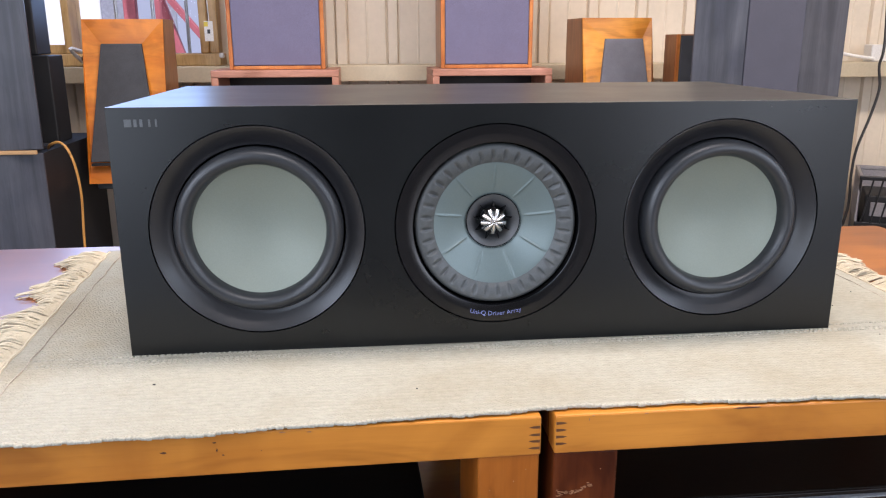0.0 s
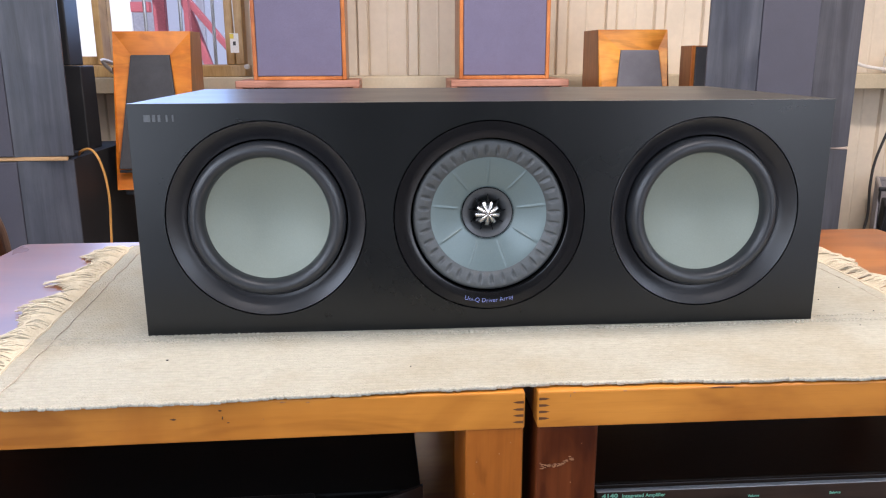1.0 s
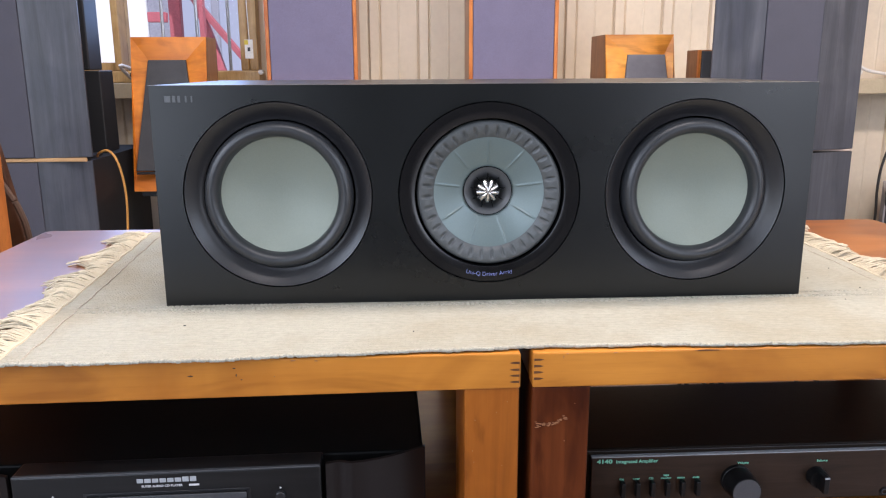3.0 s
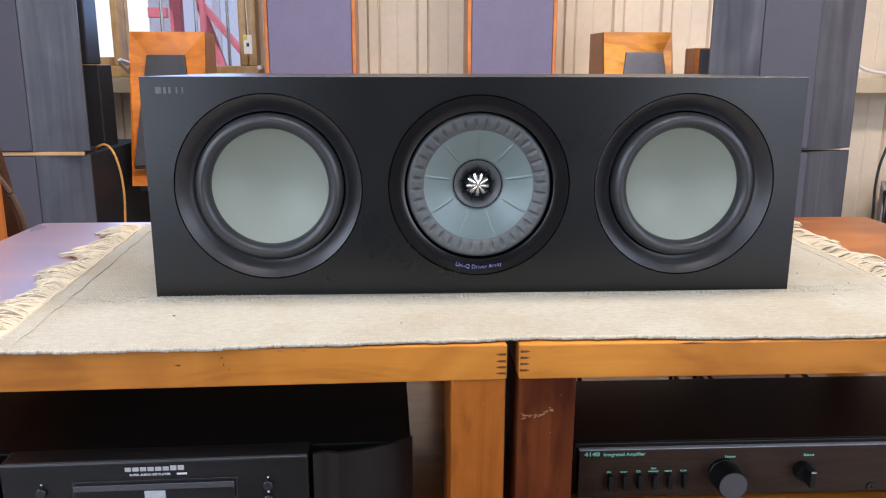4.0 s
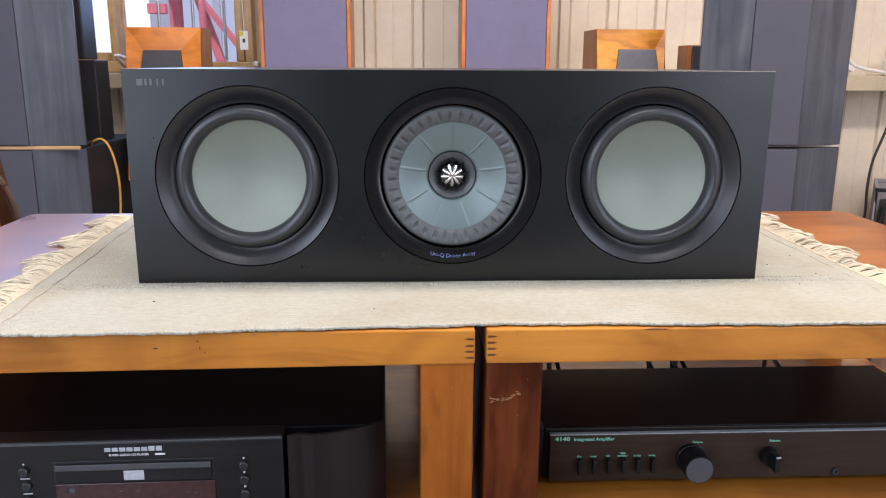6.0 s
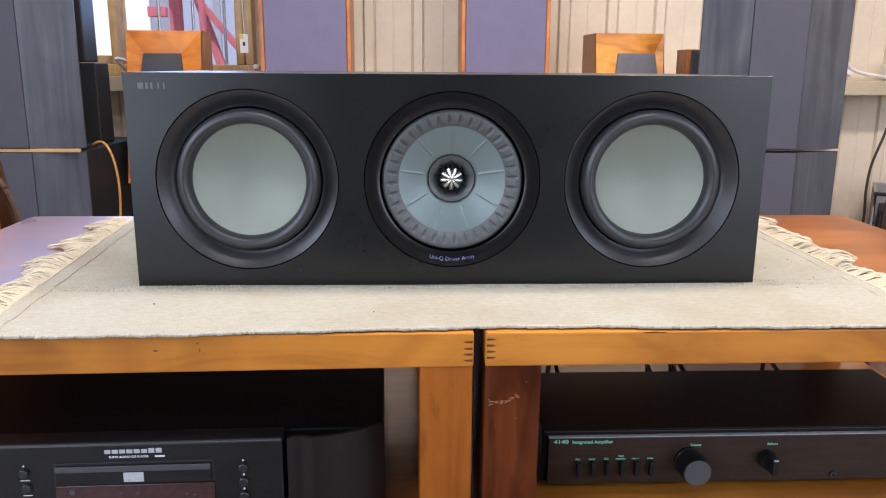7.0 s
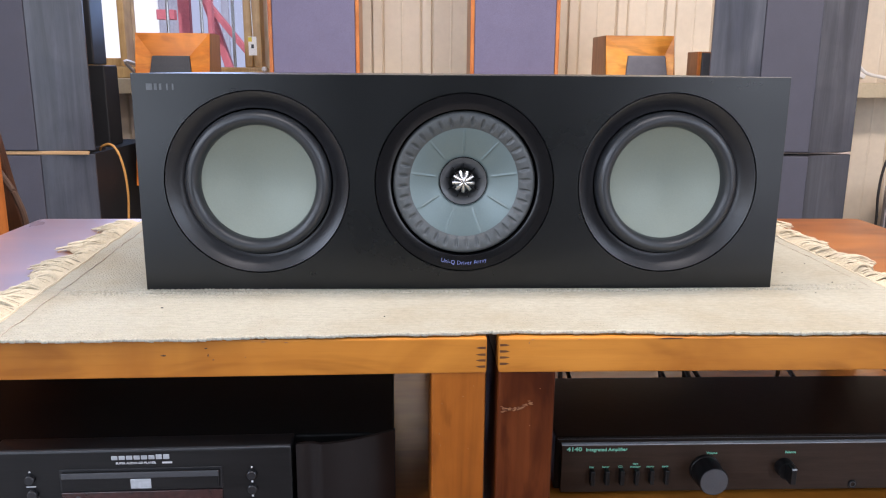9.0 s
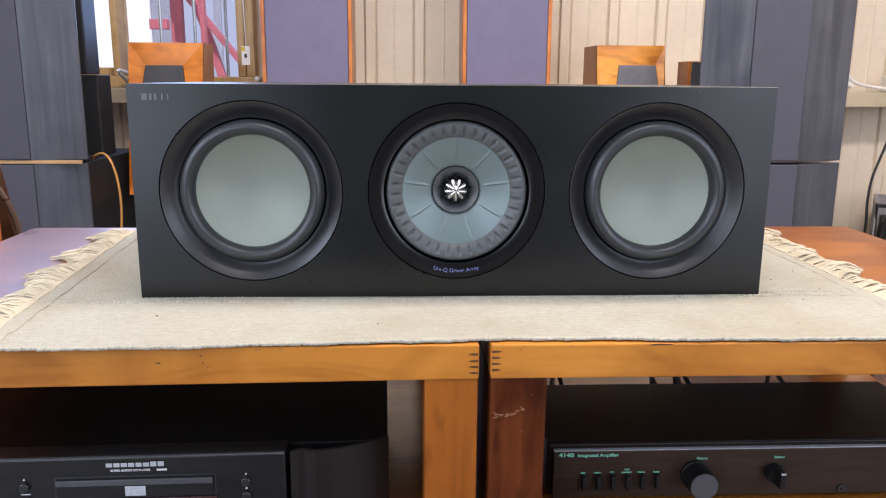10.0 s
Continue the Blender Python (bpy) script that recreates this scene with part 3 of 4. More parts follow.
def stitch_row(y0, amp, seed, x0, x1):
    """A row of thick raised stitches across the cloth."""
    rnd = random.Random(seed)
    bm = bmesh.new()
    x = x0
    while x < x1:
        w = rnd.uniform(0.0028, 0.0042)
        y = y0 + 0.0167 * x + rnd.gauss(0, 0.0003)
        b = box(x, x + w, y - 0.0009, y + 0.0009, 0.5028, 0.5043 + rnd.uniform(0, 0.0004), 0.0006, 1)
        joined(bm, b)
        x += w + rnd.uniform(0.0006, 0.0016)
    tagged(part("stitching", bm, STITCH, rug, "raised pale stitching"), kind="stuff")


for k, (yy, xa, xb) in enumerate(((0.004, -0.40, 0.41), (-0.0125, -0.40, 0.41), (-0.0075, -0.39, 0.40))):
    stitch_row(yy, 0, k, xa, xb)


def front_hem():
    """Short bulging stitches along the front edge."""
    rnd = random.Random(31)
    bm = bmesh.new()
    x = -0.41
    while x < 0.435:
        w = rnd.uniform(0.0042, 0.0062)
        y = rug_front(x) + rnd.gauss(0, 0.0002)
        d = rnd.uniform(0.0008, 0.0015)
        joined(bm, box(x, x + w, y - d, y + 0.0026, 0.5006 + rnd.uniform(0, 0.0005), 0.5036 + rnd.uniform(0, 0.0004), 0.001, 2))
        x += w * rnd.uniform(0.68, 0.8)
    tagged(part("front_hem", bm, STITCH, rug, "bulging hem stitches", smooth=60), kind="stuff")


front_hem()


def fringe(xf, sgn, seed):
    """Knotted tufts of cotton strands: each tuft fans out, curls and lies over its neighbour."""
    rnd = random.Random(seed)
    bm = bmesh.new()
    y = -0.14
    drift = 0.0
    while y < 0.352:
        drift = 0.6 * drift + rnd.uniform(-0.24, 0.24)
        length = rnd.uniform(0.034, 0.05) * (0.82 + 0.25 * math.sin(y * 55 + seed))
        high = rnd.uniform(0.003, 0.0095)
        droop = rnd.uniform(-0.006, 0.006)
        for s in range(rnd.randint(9, 12)):
            a = drift + 0.1 + rnd.gauss(0, 0.15)
            L = length * rnd.uniform(0.8, 1.08)
            x0 = xf(y)
            yy = y + rnd.gauss(0, 0.0019)
            lift = high * rnd.uniform(0.35, 1.0)
            tip = rnd.gauss(droop, 0.0035)
            pts = [(x0 - sgn * 0.003, yy, 0.5038),
                   (x0 + sgn * L * 0.3, yy + L * 0.25 * math.sin(a) + rnd.gauss(0, 0.0008), 0.5035 + 0.85 * lift),
                   (x0 + sgn * L * 0.68 * math.cos(a), yy + L * 0.65 * math.sin(a) + rnd.gauss(0, 0.0016), 0.503 + lift * rnd.uniform(0.45, 0.95)),
                   (x0 + sgn * L * math.cos(a), yy + L * math.sin(a) + tip, 0.5014 + rnd.uniform(0, 0.55) * lift)]
            tube(pts, rnd.uniform(0.0009, 0.0014), 5, bm, 0.75, 3)
        y += rnd.uniform(0.007, 0.0115)
    tagged(part("fringe", bm, YARN, rug, "loose cream yarn fringe"), kind="stuff")


fringe(rug_left, -1, 3)
fringe(rug_right, 1, 8)
for i, (x, y) in enumerate(((-0.281, -0.061), (-0.076, -0.09), (0.355, 0.06), (0.39, 0.02), (0.352, -0.02), (0.40, 0.10))):
    rnd = random.Random(i)
    k = 1.0 if i == 0 else 0.6
    b = box(x - 0.0012 * k, x + 0.001 * k, y - 0.0006 * k, y + 0.0007 * k, 0.5034, 0.5042, 0.0002, 1)
    solid("crumb", b, DARKBOX, "tiny dark crumb lying on the rug", "crumb", group="crumbs on the rug")


# ---- the centre loudspeaker ----
CZ, SW, SH, SD = 0.106, 0.3145, 0.210, 0.304
spk = thing("centre_speaker", "black three-driver centre loudspeaker lying on the rug", "loudspeaker", pose(0, 0, 0.504))
HOLES = ((-0.2012, 0.0885), (0.0, 0.0873), (0.2008, 0.0885))


def baffle():
    """The front board with three round openings, and a slim edge all round."""
    bm = bmesh.new()
    ch = 0.0003
    rect = [bm.verts.new(p) for p in ((-SW + ch, 0, ch), (SW - ch, 0, ch), (SW - ch, 0, SH - ch), (-SW + ch, 0, SH - ch))]
    rim = [bm.verts.new(p) for p in ((-SW, ch, 0), (SW, ch, 0), (SW, ch, SH), (-SW, ch, SH))]
    rear = [bm.verts.new(p) for p in ((-SW, 0.006, 0), (SW, 0.006, 0), (SW, 0.006, SH), (-SW, 0.006, SH))]
    edges = [bm.edges.new((rect[i], rect[(i + 1) % 4])) for i in range(4)]
    n = 96
    wells = []
    for cx, r in HOLES:
        ring = [bm.verts.new((cx + (r + 0.0007) * math.cos(6.2831853 * i / n), 0, CZ + (r + 0.0007) * math.sin(6.2831853 * i / n))) for i in range(n)]
        edges += [bm.edges.new((ring[i], ring[(i + 1) % n])) for i in range(n)]
        wells.append(ring)
    bmesh.ops.triangle_fill(bm, edges=edges, use_beauty=True)
    for ring in wells:
        low = [bm.verts.new((v.co.x, 0.012, v.co.z)) for v in ring]
        for i in range(n):
            bm.faces.new((ring[i], ring[(i + 1) % n], low[(i + 1) % n], low[i]))
    for p, q in ((rect, rim), (rim, rear)):
        for i in range(4):
            j = (i + 1) % 4
            bm.faces.new((p[i], p[j], q[j], q[i]))
    return bm


part("baffle", baffle(), SATIN, spk, "satin black front baffle")
shell = box(-SW + 0.0002, SW - 0.0002, 0.0062, SD, 0.0, SH - 0.0002, 0.0)
bmesh.ops.delete(shell, geom=[f for f in shell.faces if f.normal.y < -0.9], context="FACES_ONLY")
part("cabinet", shell, SHELL, spk, "dull black vinyl-wrapped cabinet")


def bass_driver(cx):
    d = part("bass_driver", lathe([(0.0885, 0.008), (0.0883, 0.0006), (0.0878, 0.0001), (0.0855, 0.0016), (0.083, 0.0034), (0.0805, 0.0053), (0.078, 0.0071), (0.0758, 0.0085), (0.074, 0.0094), (0.0722, 0.0098), (0.072, 0.02)], 128), TRIM, spk, "black moulded driver trim ring", smooth=40, m=pose(cx, 0, CZ))
    roll = []
    for k in range(17):
        a = math.pi * k / 16
        roll.append((0.0632 + 0.0072 * math.cos(a), 0.0068 - 0.0095 * math.sin(a)))
    part("surround", lathe([(0.0704, 0.018)] + roll + [(0.0555, 0.0098)], 128), RUBBER, d, "black rubber half-roll surround", smooth=50)
    dish = [(0.0562 * (1 - k / 14), 0.0085 + 0.02 * (1 - (1 - k / 14) ** 2)) for k in range(15)]
    part("cone", lathe(dish[:-1] + [(0.0, dish[-1][1])], 128), CONE, d, "smooth grey dished cone", smooth=60)
    return d


bass_driver(-0.2012)
bass_driver(0.2008)

mid = part("coaxial_driver", lathe([(0.0874, 0.008), (0.0871, 0.0004), (0.0866, -0.0002), (0.08, 0.0002), (0.0726, 0.0003), (0.0721, 0.0006), (0.0719, 0.012)], 128), GLOSSTRIM, spk, "gloss black trim ring with blue lettering", smooth=40, m=pose(0, 0, CZ))
NR = 36


def pleat(r, k, a):
    """Short scooped pleats: a steep side and a gentle side, deepest toward the cone."""
    u = (a * NR / 6.2831853) % 1.0
    w = u / 0.34 if u < 0.34 else max(0.0, 1.0 - (u - 0.34) / 0.16)
    w = w * w * (3 - 2 * w)
    mask = max(0.0, 1.0 - ((r - 0.0605) / 0.0052) ** 2)
    return 0.0026 * w * mask - 0.0004 * mask


part("surround", lathe([(0.0704, 0.009), (0.07, 0.006), (0.0688, 0.0044), (0.0675, 0.0038), (0.066, 0.0036), (0.0648, 0.0037), (0.0636, 0.0039), (0.0624, 0.0042), (0.0612, 0.0045), (0.06, 0.005), (0.0588, 0.0055), (0.0576, 0.006), (0.0564, 0.0067), (0.0555, 0.0073), (0.0535, 0.0088)], 576, pleat), RIBRUBBER, mid, "grey pleated rubber surround", smooth=70)
cone_prof = []
for k in range(15):
    r = 0.0537 - (0.0537 - 0.0243) * k / 14
    cone_prof.append((r, 0.0085 + 0.0125 * (k / 14) ** 1.15))


def rib(r, k, a):
    s = ((a - math.pi / 2) * 9 / 6.2831853 + 0.5) % 1.0 - 0.5
    ang = s * 6.2831853 / 9 * r
    reach = max(0.0, min(1.0, (r - 0.0275) / 0.004)) * max(0.0, min(1.0, (0.0525 - r) / 0.004))
    return -0.0009 * math.exp(-(ang / 0.0009) ** 2) * reach


part("cone", lathe(cone_prof, 720, rib), ALUCONE, mid, "blue-grey metal cone with nine fine ribs", smooth=70)
part("groove", lathe([(0.0248, 0.0195), (0.0246, 0.0225), (0.0236, 0.0225), (0.0234, 0.0200)], 96), GLOSSTRIM, mid, smooth=40)
wg = part("waveguide", lathe([(0.0237, 0.0205), (0.0232, 0.0200), (0.02, 0.0215), (0.016, 0.0245), (0.0125, 0.029), (0.011, 0.033), (0, 0.034)], 96), WAVEGUIDE, mid, "dark grey tweeter waveguide", smooth=50)
for k in range(9):
    a = math.radians(90 + 40 * k)
    bm = bmesh.new()
    pts = [(0.009, 0.0172), (0.0125, 0.0165), (0.0175, 0.0215), (0.0175, 0.0235), (0.011, 0.033), (0.009, 0.033)]
    f = bm.faces.new([bm.verts.new((p, d, -0.0006)) for p, d in pts])
    r = bmesh.ops.extrude_face_region(bm, geom=[f])
    for v in r["geom"]:
        if isinstance(v, bmesh.types.BMVert):
            v.co.z += 0.0012 * (1.0 - 0.6 * (v.co.x - 0.004) / 0.0145)
    bm.transform(Matrix.Rotation(-a, 4, "Y"))
    part("fin", bm, GLOSSTRIM, wg, "black radial fin")
# polished petals of the phase plug between the fins
for k in range(9):
    a0 = math.radians(90 + 40 * k + 3)
    bm = bmesh.new()
    rows = []
    for q in range(7):
        rr = 0.0006 + 0.0106 * q / 6
        dep = 0.0128 + 0.0062 * (q / 6) ** 1.7
        half = math.radians(31)
        rows.append([bm.verts.new((rr * math.cos(a0 + half * s / 5), dep - 0.0019 * math.sin(math.pi * s / 5) * q / 6, rr * math.sin(a0 + half * s / 5))) for s in range(6)])
    for p, q in zip(rows, rows[1:]):
        for s in range(5):
            bm.faces.new((p[s], p[s + 1], q[s + 1], q[s]))
    r = bmesh.ops.extrude_face_region(bm, geom=bm.faces[:])
    for v in r["geom"]:
        if isinstance(v, bmesh.types.BMVert):
            v.co.y += 0.006
    part("petal", bm, CHROME, wg, "polished metal petal", smooth=50)

txt = letters("Uni-Q Driver Array", 0.0057, bold=-0.02)
for v in txt.verts:
    ang = v.co.x / 0.0795
    rad = 0.0795 - v.co.z
    v.co.x, v.co.z = rad * math.sin(ang), -rad * math.cos(ang)
    v.co.y += 0.0002 + (0.08 - rad) * 0.065 - 0.0003
part("lettering", txt, BLUEINK, mid, "small blue lettering")
for x0, x1, z0, z1 in ((-0.3005, -0.2948, 0.1945, 0.2005), (-0.2932, -0.2905, 0.1945, 0.2005), (-0.2885, -0.2862, 0.1945, 0.2005), (-0.2818, -0.2802, 0.1945, 0.2005), (-0.2765, -0.275, 0.1945, 0.2005)):
    part("emblem_bar", box(x0, x1, -0.0005, 0.001, z0, z1, 0.0002, 1), GREYINK, spk, "embossed grey emblem shape")


# ---- the disc player on the shelf of one table ----
cd = thing("disc_player", "black compact disc player with curved end panels on the shelf", "disc player", pose(-0.16, -0.125, 0.3, 0, 0, 1.4) @ pose(0.16, 0.125, 0))
part("body", box(-0.505, -0.068, -0.098, 0.215, 0.012, 0.094, 0.002), CDTOP, cd, "gloss black lid")
face = part("front_panel", box(-0.415, -0.1575, -0.125, -0.0985, 0.010, 0.0962, 0.0016), CDBLACK, cd, "black brushed front panel")
for sgn, xa in ((1, -0.1535), (-1, -0.4185)):
    foot = []
    for k in range(37):
        u = k / 36
        foot.append((xa + sgn * 0.087 * u, -0.124 + 0.0035 * math.sin(math.pi * min(1, u * 4)) + 0.026 * u ** 1.6 - 0.004 * math.sin(math.pi * u)))
    foot += [(px, py + 0.004) for px, py in foot[::-1]]
    part("end_panel", prism(foot if sgn > 0 else foot[::-1], 0.01, 0.0968), WING, cd, "curved dark grey end panel", smooth=30)
for x in (-0.46, -0.11):
    for y in (-0.07, 0.17):
        part("foot", disc(0, 0, 0, 0.018, 0.012, 24), TRIM, cd, m=pose(x, y, 0.012, 90))
# highlight on the panel's top edge, added as a thin paler strip
part("edge_highlight", box(-0.414, -0.1585, -0.1253, -0.1215, 0.0955, 0.0966, 0.0003, 1), DRAWER, face, "edge highlight drawn as a pale strip")
part("drawer", box(-0.3545, -0.2205, -0.1285, -0.124, 0.0605, 0.0772, 0.0008), CDBLACK, face, "disc drawer")
lip = box(-0.3545, -0.2205, -0.1292, -0.1283, 0.0716, 0.0770, 0.0003, 1)
part("drawer_lip", lip, DRAWER, face, "grey bevelled drawer lip")
part("drawer_plate", box(-0.2962, -0.2788, -0.1292, -0.1283, 0.0615, 0.0705, 0.0002, 1), SILVER, face, "pale silver plate")
part("drawer_slot", box(-0.357, -0.218, -0.1258, -0.1245, 0.0585, 0.0790, 0.0003, 1), TRIM, face)
part("display", box(-0.3565, -0.2185, -0.1266, -0.1242, 0.018, 0.0575, 0.0005), DISPLAY, face, "dark maroon display window")
for x, z in ((-0.382, 0.0705), (-0.381, 0.0565), (-0.38, 0.0425), (-0.1925, 0.0705), (-0.1925, 0.0568), (-0.1925, 0.0428)):
    part("button", disc(x, -0.125, z, 0.0042, 0.0035, 28, 0.0006), TRIM, face, "round black button", smooth=30)
for x, z in ((-0.382, 0.0635), (-0.381, 0.049)):
    part("button_mark", box(x - 0.004, x + 0.004, -0.1253, -0.1248, z - 0.0004, z + 0.0004), WHITEINK, face)
for x, z, n in ((-0.382, 0.0775, 3), (-0.1925, 0.0775, 3), (-0.1925, 0.0637, 4), (-0.1925, 0.0497, 4)):
    b = lathe([(0, 0), (0.0012, 0), (0.0012, 0.0006), (0, 0.0006)], n)
    b.transform(Matrix.Translation((x, -0.1255, z)) @ Matrix.Rotation(-math.pi / 2 if x < -0.3 else (0 if n == 3 else math.pi / 4), 4, "Y"))
    part("button_mark", b, WHITEINK, face)
# the maker's mark as plain bars, the wording below it
for k in range(8):
    x = -0.312 + k * 0.0063
    part("emblem_bar", box(x, x + 0.0052, -0.1256, -0.1248, 0.0872, 0.0872 + (0.0036 if k < 6 else 0.0044), 0.0002, 1), SILVER, face, "silver emblem bar")
b = letters("SUPER AUDIO CD PLAYER", 0.0034, bold=0.015)
b.transform(Matrix.Translation((-0.2915, -0.1252, 0.0838)) @ Matrix.Diagonal((0.86, 1, 0.8, 1)))
part("lettering", b, WHITEINK, face)
part("lettering_bar", box(-0.269, -0.2605, -0.1254, -0.1248, 0.0830, 0.0846), WHITEINK, face)

part("display_mark", disc(-0.3425, -0.1266, 0.0515, 0.0026, 0.0003, 20), DRAWER, face, "small grey round mark")
for x, z in ((-0.3005, 0.0495), (-0.286, 0.0495), (-0.243, 0.047), (-0.236, 0.0462)):
    part("display_mark", box(x - 0.0012, x + 0.0012, -0.1269, -0.1265, z - 0.0007, z + 0.0007), DRAWER, face)

# ---- the amplifier on the shelf of the other table ----
amp = thing("amplifier", "slim black stereo amplifier with a bronze-black front on the shelf", "amplifier", pose(0, 0, 0.3))
part("lid", box(0.091, 0.525, -0.046, 0.108, 0.006, 0.0632, 0.002), AMPLID, amp, "worn dull black lid")
panel = part("front_panel", box(0.0965, 0.52, -0.0525, -0.0462, 0.006, 0.0568, 0.0006), AMPFACE, amp, "dark bronze front panel")
part("panel_edge", box(0.0965, 0.52, -0.0528, -0.0465, 0.0569, 0.0577, 0.0002, 1), SILVER, amp, "bright metal edge strip")
part("upper_strip", box(0.093, 0.523, -0.0485, -0.0462, 0.0580, 0.0626, 0.0008), AMPLID, amp)
part("lid_edge", box(0.093, 0.523, -0.0489, -0.0470, 0.0618, 0.0623), DRAWER, amp)
for x in (0.13, 0.49):
    for y in (-0.02, 0.08):
        part("foot", disc(0, 0, 0, 0.012, 0.006, 20), TRIM, amp, m=pose(x, y, 0.006, 90))
b = letters("4140", 0.0072, bold=0.03)
b.transform(Matrix.Translation((0.1092, -0.0527, 0.0528)) @ Matrix.Diagonal((1.05, 1, 0.8, 1)))
part("lettering", b, GREENINK, panel)
b = letters("Integrated Amplifier", 0.0058, bold=0.008)
b.transform(Matrix.Translation((0.1412, -0.0527, 0.0523)) @ Matrix.Diagonal((0.88, 1, 0.85, 1)))
part("lettering", b, GREENINK, panel)
for x, word in ((0.1268, "disc"), (0.1414, "tuner"), (0.1562, "CD"), (0.1712, "tape\nmonitor"), (0.1862, "mono"), (0.2013, "mute"), (0.2475, "Volume"), (0.3275, "Balance")):
    z = 0.0335 if x < 0.21 else 0.0474
    b = letters(word, 0.0032 if x < 0.21 else 0.0036, bold=0.0)
    b.transform(Matrix.Translation((x, -0.0527, z + (0.0016 if "\n" in word else 0))))
    part("lettering", b, GREENINK, panel)
for x in (0.1268, 0.1414, 0.1562, 0.1712, 0.1862, 0.2013):
    part("rocker_switch", box(x - 0.0017, x + 0.0026, -0.0605, -0.0524, 0.0165, 0.0325, 0.001), KNOBBLACK, panel, "black lever switch")
knob = part("volume_knob", lathe([(0.0155, 0), (0.0155, -0.004), (0.0149, -0.0045), (0.0146, -0.025), (0.0141, -0.0262), (0.0, -0.0262)], 64), KNOBBLACK, panel, "black round volume knob", smooth=40, m=pose(0.2415, -0.0525, 0.0302))
part("knob_cap", lathe([(0.0137, -0.0261), (0.0134, -0.0267), (0.0, -0.0267)], 48), DRAWER, knob, "grey satin knob face", smooth=40)
bal = part("balance_knob", lathe([(0.0098, 0), (0.0094, -0.010), (0.0, -0.010)], 40), KNOBBLACK, panel, "black lever balance knob", smooth=40, m=pose(0.3222, -0.0525, 0.0315))
part("lever", box(-0.0026, 0.003, -0.022, -0.006, -0.0085, 0.0085, 0.0008), KNOBBLACK, bal)
part("lever_tip", box(-0.0022, 0.0026, -0.0222, -0.0205, 0.0072, 0.0087, 0.0002, 1), SILVER, bal)
jack = part("headphone_socket", lathe([(0.0046, 0), (0.0044, -0.0012), (0.0028, -0.0012), (0.0026, 0.004), (0.0, 0.004)], 32), KNOBBLACK, panel, "round headphone socket", smooth=40, m=pose(0.395, -0.0524, 0.0115))
part("socket_ring", lathe([(0.0032, -0.0013), (0.0030, -0.0017), (0.0024, -0.0017), (0.0022, -0.0013)], 24), DRAWER, jack, "grey metal socket ring", smooth=40)
for i, (x, y) in enumerate(((0.14, 0.15), (0.27, 0.17), (0.30, 0.16), (0.315, 0.19), (0.43, 0.16))):
    solid("cable", tube([(x - 0.01, 0.083, 0.335), (x - 0.012, y - 0.02, 0.355), (x + 0.01, y + 0.05, 0.34), (x + 0.05, y + 0.16, 0.2), (x + 0.06, y + 0.3, 0.004)], 0.003, 8), CABLEBLACK, "black cable behind the amplifier", "cable", group="cables behind the amplifier")


# ---- the orange loudspeakers by the wall ----
def orange_speaker(x0, x1, yb, yt, z0, z1, label, off, top, deep, veneer, cloth):
    sp = thing("bookshelf_speaker", label, "loudspeaker", group="pair of orange veneered loudspeakers")
    yr = yt + deep
    bm = bmesh.new()
    A = [bm.verts.new(p) for p in ((x0, yb, z0), (x1, yb, z0), (x1, yt, z1), (x0, yt, z1))]
    B = [bm.verts.new(p) for p in ((x0, yr, z0), (x1, yr, z0), (x1, yr, z1), (x0, yr, z1))]
    for i in range(4):
        bm.faces.new((A[i], A[(i + 1) % 4], B[(i + 1) % 4], B[i]))
    bm.faces.new(B)
    part("cabinet", bm, SIDEVENEER, sp, "orange-brown veneered cabinet")
    xc, h = (x0 + x1) / 2, z1 - z0
    def at(u, v, d):
        return (u, yb + (yt - yb) * v + d, z0 + h * v)
    ht, hb = 0.0585, 0.104
    inner = [at(xc + off - hb, 0.13, 0.014), at(xc + off + hb * 0.92, 0.13, 0.014), at(xc + off + ht, top, 0.014), at(xc + off - ht, top, 0.014)]
    outer = [at(x0, 0, -0.001), at(x1, 0, -0.001), at(x1, 1, -0.001), at(x0, 1, -0.001)]
    for i in range(4):
        j = (i + 1) % 4
        b = bmesh.new()
        b.faces.new([b.verts.new(p) for p in (outer[i], outer[j], inner[j], inner[i])])
        r = bmesh.ops.extrude_face_region(b, geom=b.faces[:])
        for v in r["geom"]:
            if isinstance(v, bmesh.types.BMVert):
                v.co.y += 0.006
        part("front_bevel", b, veneer, sp, "bevelled orange veneer front")
    b = bmesh.new()
    g = [Vector(p) + Vector((0, -0.010, 0)) for p in inner]
    f = b.faces.new([b.verts.new(p) for p in g])
    r = bmesh.ops.extrude_face_region(b, geom=[f])
    for v in r["geom"]:
        if isinstance(v, bmesh.types.BMVert):
            v.co.y += 0.016
    bmesh.ops.bevel(b, geom=b.edges[:], offset=0.003, segments=2, profile=0.5, affect="EDGES")
    part("grille", b, cloth, sp, "tapered grey cloth grille")
    b = box(xc - hb, xc + hb, yb - 0.006, yb + 0.012, z0 + h * 0.112, z0 + h * 0.128, 0.002)
    part("grille_lip", b, TRIM, sp)
    st = thing("speaker_stand", "dark loudspeaker stand under an orange loudspeaker", "speaker stand", group="dark loudspeaker stands")
    part("top_plate", box(x0 + 0.02, x1 - 0.01, yb + 0.01, yr - 0.02, z0 - 0.018, z0, 0.002), TRIM, st)
    part("post", box(xc - 0.05, xc + 0.05, (yb + yr) / 2 - 0.03, (yb + yr) / 2 + 0.06, 0.02, z0 - 0.018, 0.003), DARKBOX, st)
    part("base_plate", box(x0, x1, yb, yr, 0, 0.02, 0.002), DARKBOX, st)


